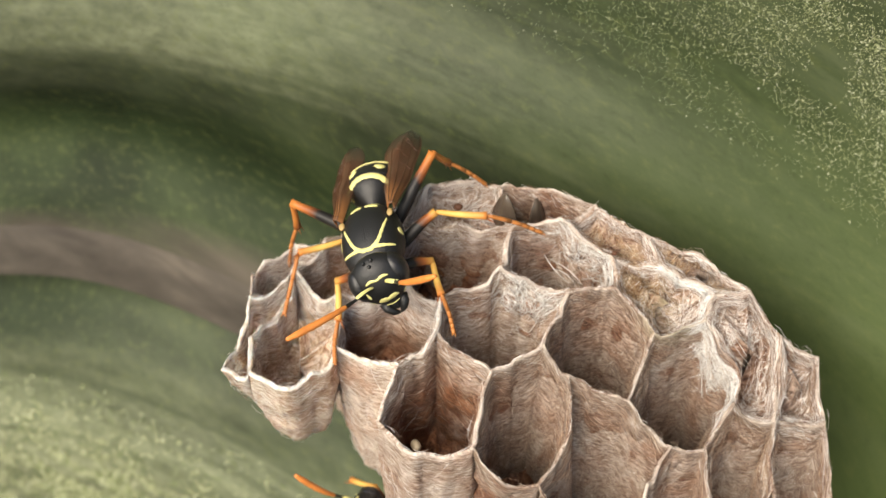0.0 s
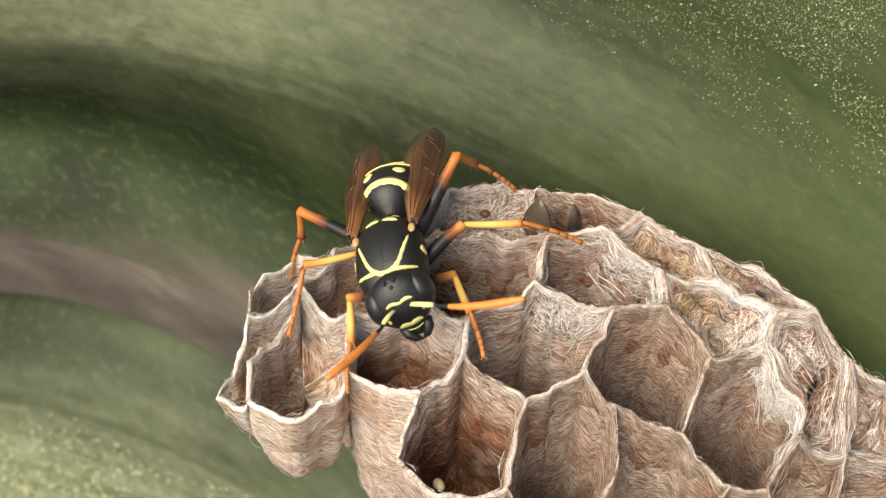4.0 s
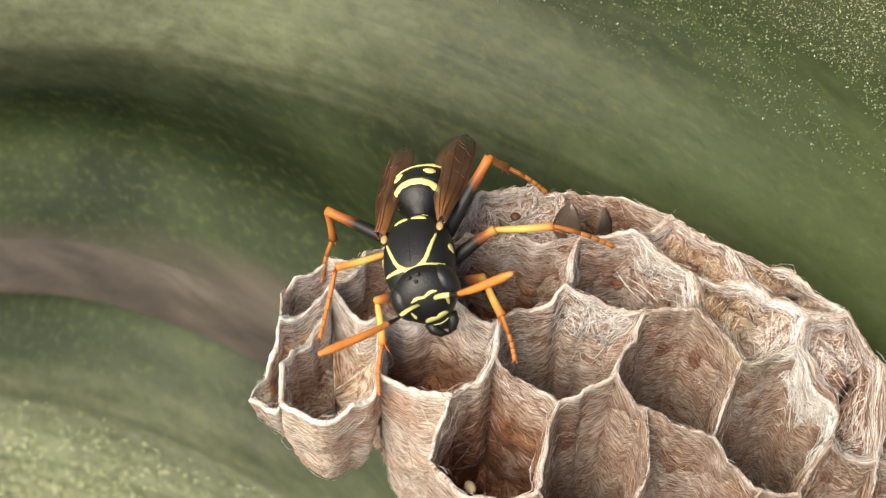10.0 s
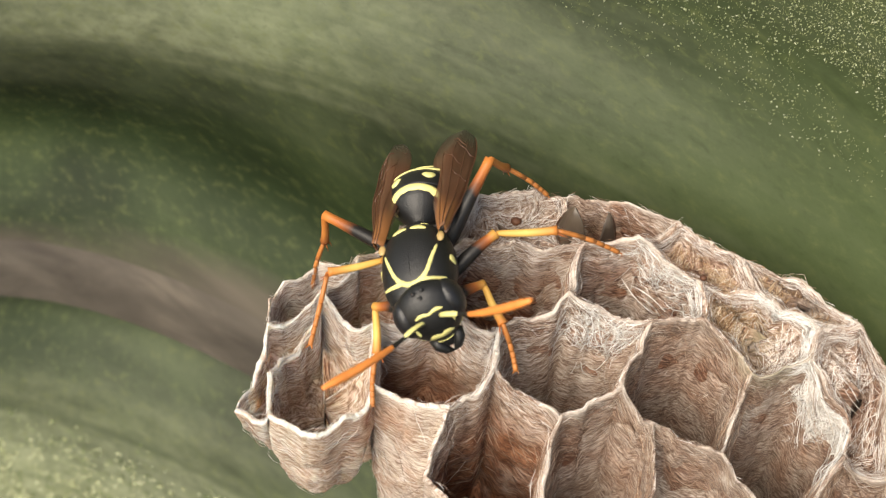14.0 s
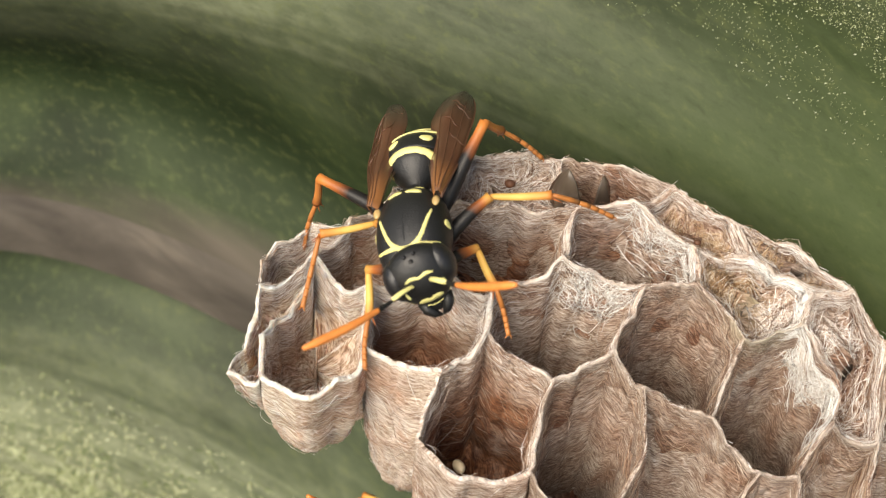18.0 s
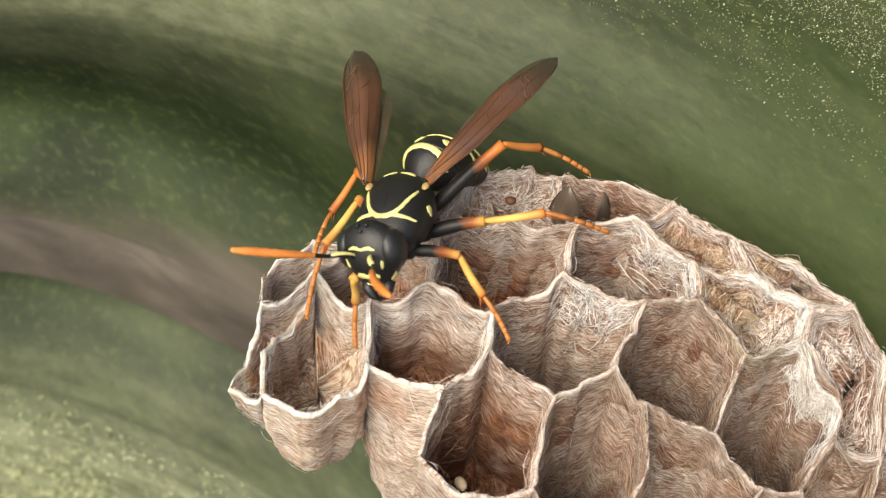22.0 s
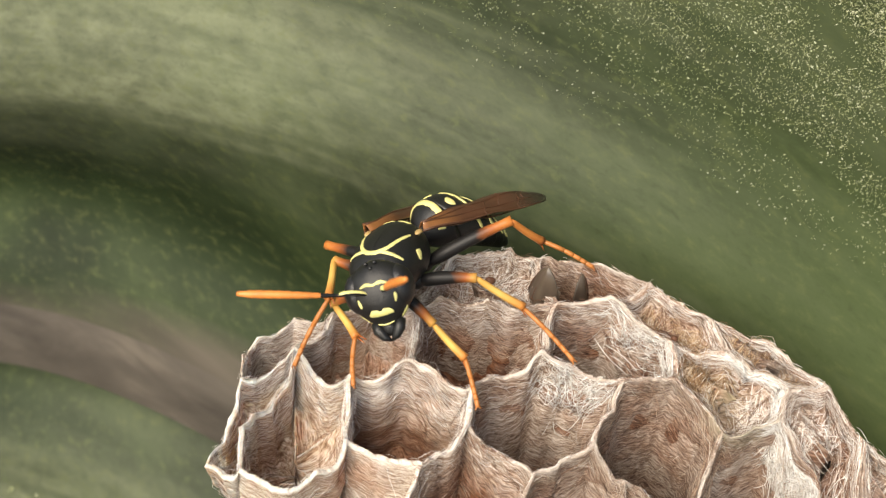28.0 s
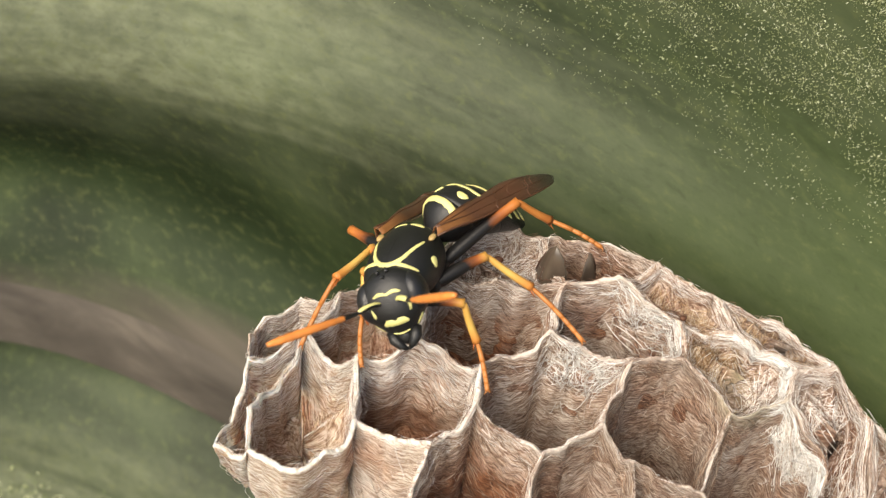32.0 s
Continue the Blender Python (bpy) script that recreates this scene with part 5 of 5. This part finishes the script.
    walk(WASP["head"], [
        (0, pose(0.00017, -0.00195, 0.00018, -11.5, -4.2, 11.6)), (0.5, pose(0.00015, -0.00195, 0.00018, -11.4, -3.1, 11.4)), (1, pose(0.00014, -0.00187, 0.00024, -11.2, -1.6, 10.5)),
        (1.5, pose(0.00016, -0.00171, 0.00035, -10.9, -0.5, 9.0)), (2, pose(0.00022, -0.00163, 0.00039, -10.8, -1.3, 9.7)), (2.5, pose(0.00031, -0.00167, 0.00034, -11.5, -3.4, 12.8)),
        (3, pose(0.00034, -0.00171, 0.00030, -12.5, -3.8, 13.7)), (3.5, pose(0.00031, -0.00172, 0.00029, -12.9, -3.2, 12.7)), (5.5, pose(0.00028, -0.00168, 0.00031, -12.3, -1.1, 12.9)),
        (6, pose(0.00025, -0.00167, 0.00033, -11.9, -0.7, 12.2)), (6.5, pose(0.00022, -0.00167, 0.00034, -11.7, -0.0, 11.4)), (7, pose(0.00022, -0.00167, 0.00033, -12.1, 0.6, 11.6)),
        (7.5, pose(0.00025, -0.00167, 0.00031, -12.7, 0.6, 12.9)), (8, pose(0.00030, -0.00167, 0.00029, -13.2, -0.3, 14.6)), (8.5, pose(0.00032, -0.00168, 0.00028, -13.4, -1.0, 14.9)),
        (9, pose(0.00029, -0.00170, 0.00029, -13.3, -1.5, 14.4)), (9.5, pose(0.00026, -0.00169, 0.00033, -12.8, -2.5, 14.4)), (10, pose(0.00027, -0.00167, 0.00038, -12.5, -3.4, 14.0)),
        (10.5, pose(0.00028, -0.00166, 0.00041, -12.2, -4.3, 13.8)), (11, pose(0.00028, -0.00166, 0.00041, -12.1, -5.0, 14.3)), (11.5, pose(0.00028, -0.00169, 0.00038, -12.4, -4.9, 14.7)),
        (12, pose(0.00028, -0.00171, 0.00034, -12.7, -4.2, 14.9)), (12.5, pose(0.00029, -0.00172, 0.00033, -12.7, -3.6, 15.0)), (13, pose(0.00032, -0.00170, 0.00032, -12.5, -3.2, 15.0)),
        (13.5, pose(0.00035, -0.00168, 0.00031, -12.3, -2.9, 15.2)), (15.5, pose(0.00023, -0.00157, 0.00036, -11.5, -0.2, 15.7)), (16, pose(0.00022, -0.00157, 0.00036, -11.8, -0.2, 15.7)),
        (16.5, pose(0.00021, -0.00156, 0.00036, -12.4, 0.0, 16.0)), (17, pose(0.00021, -0.00156, 0.00036, -12.4, 0.1, 16.1)), (17.5, pose(0.00022, -0.00157, 0.00036, -11.9, -0.2, 15.9)),
        (18, pose(0.00022, -0.00157, 0.00036, -11.7, -0.5, 15.5)), (18.5, pose(0.00022, -0.00157, 0.00036, -11.7, -0.6, 15.3)), (19, pose(0.00022, -0.00156, 0.00037, -11.8, -0.6, 15.1)),
        (19.5, pose(0.00022, -0.00157, 0.00037, -11.2, -0.8, 14.9)), (20, pose(0.00023, -0.00171, 0.00029, -12.3, 0.0, 10.9)), (20.5, pose(0.00031, -0.00183, 0.00016, -15.9, 0.6, 6.0)),
        (21, pose(0.00039, -0.00195, 0.00002, -19.5, 1.2, 1.1)), (21.5, pose(0.00020, -0.00195, 0.00011, -14.3, -1.2, -2.4)), (22, pose(0.00001, -0.00195, 0.00020, -9.2, -3.7, -6.0)),
        (22.5, pose(0.00018, -0.00183, 0.00012, -8.4, 2.9, 3.6)), (23, pose(0.00017, -0.00184, 0.00009, -11.5, 3.0, 5.0)), (23.5, pose(0.00015, -0.00187, -0.00001, -15.1, 1.7, 8.2)),
        (24, pose(-0.00004, -0.00212, -0.00017, -16.4, -3.7, -1.0)), (24.5, pose(0.00040, -0.00195, -0.00051, -18.3, 1.9, -7.3)), (25, pose(0.00039, -0.00200, -0.00062, -20.4, 0.3, -6.1)),
        (25.5, pose(0.00047, -0.00198, -0.00047, -20.6, 5.2, 0.5)), (26, pose(0.00041, -0.00200, -0.00038, -20.3, 6.8, 3.6)), (26.5, pose(0.00040, -0.00200, -0.00034, -19.8, 7.4, 4.5)),
        (28.5, pose(0.00060, -0.00192, -0.00031, -10.9, -7.1, 21.9)), (29, pose(0.00059, -0.00190, -0.00028, -11.5, -6.7, 22.5)), (29.5, pose(0.00057, -0.00188, -0.00023, -12.5, -6.2, 23.1)),
        (30, pose(0.00055, -0.00187, -0.00019, -13.5, -5.8, 23.1)), (30.5, pose(0.00052, -0.00188, -0.00016, -14.3, -5.5, 22.9)), (31, pose(0.00050, -0.00188, -0.00013, -15.1, -5.2, 22.7)),
        (31.5, pose(0.00046, -0.00189, -0.00009, -16.0, -5.0, 22.3)), (32, pose(0.00044, -0.00188, -0.00006, -16.6, -4.8, 21.9)),
    ])
    at, up = (0.36, -1.78, 0.12), (0, -0.3, 1)
    walk(WASP["antennaL"], [
        (0, turned(at, (0.53, -0.78, 0.33), up)), (1, turned(at, (0.48, -0.79, 0.39), up)), (2, turned(at, (0.52, -0.72, 0.46), up)), (2.5, turned(at, (0.15, -0.98, -0.15), up)),
        (3, turned(at, (0.85, -0.50, -0.13), up)), (6, turned(at, (0.65, -0.68, 0.33), up)), (7, turned(at, (0.57, -0.73, 0.37), up)), (8, turned(at, (0.80, -0.56, 0.21), up)),
        (9, turned(at, (0.74, -0.64, 0.22), up)), (10, turned(at, (0.68, -0.64, 0.36), up)), (11, turned(at, (0.68, -0.64, 0.35), up)), (12, turned(at, (0.67, -0.68, 0.30), up)),
        (13, turned(at, (0.71, -0.65, 0.28), up)), (16, turned(at, (0.61, -0.73, 0.31), up)), (17, turned(at, (0.59, -0.75, 0.29), up)), (18, turned(at, (0.61, -0.75, 0.26), up)),
        (19, turned(at, (0.63, -0.73, 0.26), up)), (20, turned(at, (0.68, -0.69, 0.25), up)), (20.5, turned(at, (0.69, -0.71, 0.17), up)), (21, turned(at, (0.65, -0.73, 0.19), up)),
        (22, turned(at, (0.61, -0.78, 0.16), up)), (23, turned(at, (0.57, -0.81, 0.14), up)), (23.5, turned(at, (0.53, -0.85, 0.05), up)), (24, turned(at, (0.63, -0.77, -0.01), up)),
        (24.5, turned(at, (0.63, -0.76, 0.13), up)), (25, turned(at, (0.63, -0.76, 0.15), up)), (25.5, turned(at, (0.55, -0.83, 0.12), up)), (26, turned(at, (0.54, -0.83, 0.14), up)),
        (28.5, turned(at, (0.42, -0.88, 0.23), up)), (29, turned(at, (0.43, -0.87, 0.25), up)), (30, turned(at, (0.44, -0.87, 0.22), up)), (31, turned(at, (0.45, -0.86, 0.22), up)),
        (32, turned(at, (0.61, -0.78, 0.11), up)),
    ])
    at, up = (-0.36, -1.78, 0.12), (0, -0.3, 1)
    walk(WASP["antennaR"], [
        (0, turned(at, (-0.73, -0.59, 0.35), up)), (1, turned(at, (-0.68, -0.62, 0.39), up)), (2, turned(at, (-0.81, -0.49, 0.33), up)), (2.5, turned(at, (-0.61, -0.77, 0.20), up)),
        (3, turned(at, (-0.43, -0.83, 0.34), up)), (6, turned(at, (-0.72, -0.59, 0.38), up)), (7, turned(at, (-0.75, -0.54, 0.38), up)), (8, turned(at, (-0.64, -0.66, 0.38), up)),
        (9, turned(at, (-0.71, -0.60, 0.38), up)), (10, turned(at, (-0.71, -0.57, 0.42), up)), (11, turned(at, (-0.69, -0.60, 0.39), up)), (12, turned(at, (-0.68, -0.61, 0.41), up)),
        (13, turned(at, (-0.71, -0.60, 0.37), up)), (16, turned(at, (-0.74, -0.55, 0.38), up)), (17, turned(at, (-0.70, -0.59, 0.40), up)), (18, turned(at, (-0.79, -0.51, 0.34), up)),
        (19, turned(at, (-0.76, -0.55, 0.34), up)), (20, turned(at, (-0.67, -0.66, 0.33), up)), (20.5, turned(at, (-0.56, -0.80, 0.21), up)), (21, turned(at, (-0.67, -0.70, 0.23), up)),
        (22, turned(at, (-0.50, -0.74, 0.46), up)), (23, turned(at, (-0.55, -0.75, 0.38), up)), (23.5, turned(at, (-0.60, -0.73, 0.34), up)), (24, turned(at, (-0.56, -0.78, 0.29), up)),
        (24.5, turned(at, (-0.77, -0.64, 0.07), up)), (25, turned(at, (-0.70, -0.71, 0.09), up)), (25.5, turned(at, (-0.86, -0.49, 0.09), up)), (26, turned(at, (-0.89, -0.46, 0.02), up)),
        (28.5, turned(at, (-0.88, -0.33, 0.35), up)), (29, turned(at, (-0.88, -0.33, 0.35), up)), (30, turned(at, (-0.79, -0.48, 0.37), up)), (31, turned(at, (-0.85, -0.38, 0.36), up)),
        (32, turned(at, (-0.67, -0.73, 0.14), up)),
    ])
    sweep = [
        (0, (0.13, 0.96, -0.24)), (9, (0.12, 0.95, -0.27)), (20, (0.11, 0.96, -0.25)), (20.5, (0.29, 0.95, -0.13)),
        (21, (0.56, 0.72, 0.41)), (21.5, (0.35, 0.94, 0.05)), (22, (0.55, 0.79, 0.27)), (22.5, (0.28, 0.95, -0.14)),
        (23, (0.23, 0.95, -0.21)), (23.5, (0.23, 0.95, -0.21)), (24, (0.88, 0.34, 0.34)), (24.5, (0.81, 0.25, 0.53)),
        (25, (0.82, 0.24, 0.52)), (25.5, (0.36, 0.93, -0.08)), (26, (0.38, 0.91, -0.15)), (32, (0.31, 0.93, -0.18)),
    ]
    walk(WASP["wingL"], [(t, turned((1.42, 0.85, 1.12), d, (0.30, 0.5 * abs(d[0]), 1))) for t, d in sweep])
    walk(WASP["hindL"], [(t, turned((1.35, 1.15, 0.98), (d[0] * 0.92, d[1] + 0.1, d[2] - 0.05), (0.30, 0.5 * abs(d[0]), 1))) for t, d in sweep])
    sweep = [
        (0, (-0.07, 0.97, -0.23)), (9, (-0.06, 0.97, -0.25)), (20, (-0.09, 0.97, -0.22)), (20.5, (-0.33, 0.92, -0.22)),
        (21, (-0.70, 0.53, 0.48)), (21.5, (-0.53, 0.85, 0.02)), (22, (-0.35, 0.87, 0.34)), (22.5, (-0.28, 0.96, 0.06)),
        (23, (-0.05, 0.98, -0.17)), (23.5, (-0.06, 0.98, -0.17)), (24, (-0.59, 0.43, 0.69)), (24.5, (-0.57, 0.47, 0.67)),
        (25, (-0.56, 0.67, 0.49)), (25.5, (-0.31, 0.95, 0.00)), (26, (-0.04, 0.99, -0.13)), (32, (-0.17, 0.95, -0.28)),
    ]
    walk(WASP["wingR"], [(t, turned((-1.42, 0.85, 1.12), d, (-0.30, 0.9 * abs(d[0]), 1))) for t, d in sweep])
    walk(WASP["hindR"], [(t, turned((-1.35, 1.15, 0.98), (d[0] * 0.92, d[1] + 0.1, d[2] - 0.05), (-0.30, 0.9 * abs(d[0]), 1))) for t, d in sweep])
    walk(WASP["abdomen"], [(t, pose(0, 0.0025, -0.0002, p, 0, r)) for t, p, r in ((0, 0, 0), (20.6, 0, 0), (21.5, 0, -8), (22.5, 5, -16), (25, 5, -16), (26, 9, -20), (32, 12, -22))])
    stands = {
        "R1": [(0, (-4.06, -8.14, -0.29), (-3.97, -6.41, 0.59), (-4.11, -4.80, 1.93)),
               (20.3, (-4.06, -8.14, -0.29), (-3.97, -6.41, 0.59), (-4.11, -4.80, 1.93)),
               (22, (-4.68, -5.78, 0.45), (-4.64, -5.30, 1.51), (-4.58, -5.78, 3.55)),
               (25, (-4.68, -5.78, 0.45), (-4.64, -5.30, 1.51), (-4.58, -5.78, 3.55)),
               (26, (-3.88, -5.16, 0.76), (-3.93, -3.19, 1.95), (-3.91, -1.69, 3.42)),
               (32, (-3.88, -5.16, 0.76), (-3.93, -3.19, 1.95), (-3.91, -1.69, 3.42))],
        "R2": [(0, (-7.05, -5.31, 0.14), (-6.41, -2.56, 1.83), (-3.80, -1.84, 1.93)),
               (20.3, (-7.05, -5.31, 0.14), (-6.41, -2.56, 1.83), (-3.80, -1.84, 1.93)),
               (21.5, (-7.01, -5.20, 0.14), (-6.30, -1.99, 1.70), (-4.80, 0.01, 2.71)),
               (25, (-7.01, -5.20, 0.14), (-6.30, -1.99, 1.70), (-4.80, 0.01, 2.71)),
               (26, (-6.95, -4.17, 0.35), (-5.21, -1.93, 3.14), (-3.68, 0.29, 3.06)),
               (32, (-6.95, -4.17, 0.35), (-5.21, -1.93, 3.14), (-3.68, 0.29, 3.06))],
        "R3": [(0, (-7.18, -0.50, 0.33), (-6.80, -0.30, 1.60), (-7.00, -0.40, 2.60)),
               (20.3, (-7.18, -0.50, 0.33), (-6.80, -0.30, 1.60), (-7.00, -0.40, 2.60)),
               (21.5, (-6.87, -1.21, 0.49), (-6.32, 1.20, 0.68), (-4.98, 2.72, 1.97)),
               (25, (-6.87, -1.21, 0.49), (-6.32, 1.20, 0.68), (-4.98, 2.72, 1.97)),
               (26, (-2.75, 5.80, -1.67), (-3.90, 3.88, 0.60), (-4.76, 2.20, 2.50)),
               (32, (-2.75, 5.80, -1.67), (-3.90, 3.88, 0.60), (-4.76, 2.20, 2.50))],
        "L1": [(0, (2.25, -7.27, 0.45), (1.64, -6.26, 2.46), (0.79, -4.42, 3.03)),
               (20.5, (2.25, -7.27, 0.45), (1.64, -6.26, 2.46), (0.79, -4.42, 3.03)),
               (21.5, (2.49, -7.23, 0.46), (1.01, -5.42, 2.13), (-0.29, -4.52, 3.52)),
               (25, (2.49, -7.23, 0.46), (1.01, -5.42, 2.13), (-0.29, -4.52, 3.52)),
               (26, (1.83, -6.69, 0.76), (1.31, -4.64, 1.97), (0.67, -4.24, 3.92)),
               (32, (1.83, -6.69, 0.76), (1.31, -4.64, 1.97), (0.67, -4.24, 3.92))],
        "L2": [(0, (7.67, -2.28, 2.58), (4.04, -2.89, 4.87), (1.35, -2.93, 4.63)),
               (22, (7.67, -2.28, 2.58), (4.04, -2.89, 4.87), (1.35, -2.93, 4.63)),
               (22.7, (5.48, -5.22, 1.43), (2.71, -2.77, 3.29), (0.53, -1.22, 3.66)),
               (25, (5.48, -5.22, 1.43), (2.71, -2.77, 3.29), (0.53, -1.22, 3.66)),
               (26, (5.67, -3.86, 2.02), (3.87, -1.84, 2.74), (1.71, -1.50, 4.33)),
               (32, (5.67, -3.86, 2.02), (3.87, -1.84, 2.74), (1.71, -1.50, 4.33))],
        "L3": [(0, (4.15, 1.42, 2.89), (1.89, 1.18, 4.99), (1.07, -0.26, 6.73)),
               (20.5, (4.15, 1.42, 2.89), (1.89, 1.18, 4.99), (1.07, -0.26, 6.73)),
               (22.5, (6.76, 0.88, 3.21), (4.01, 1.03, 4.76), (2.22, 0.06, 6.03)),
               (25, (6.76, 0.88, 3.21), (4.01, 1.03, 4.76), (2.22, 0.06, 6.03)),
               (26, (7.45, 0.44, 3.22), (4.83, 1.29, 4.20), (3.16, 0.67, 5.80)),
               (32, (7.45, 0.44, 3.22), (4.83, 1.29, 4.20), (3.16, 0.67, 5.80))],
    }
    for key, stances in stands.items():
        for name, rows in leg_rows(key, body, stances).items():
            walk(WASP[name + key], rows)


motions()
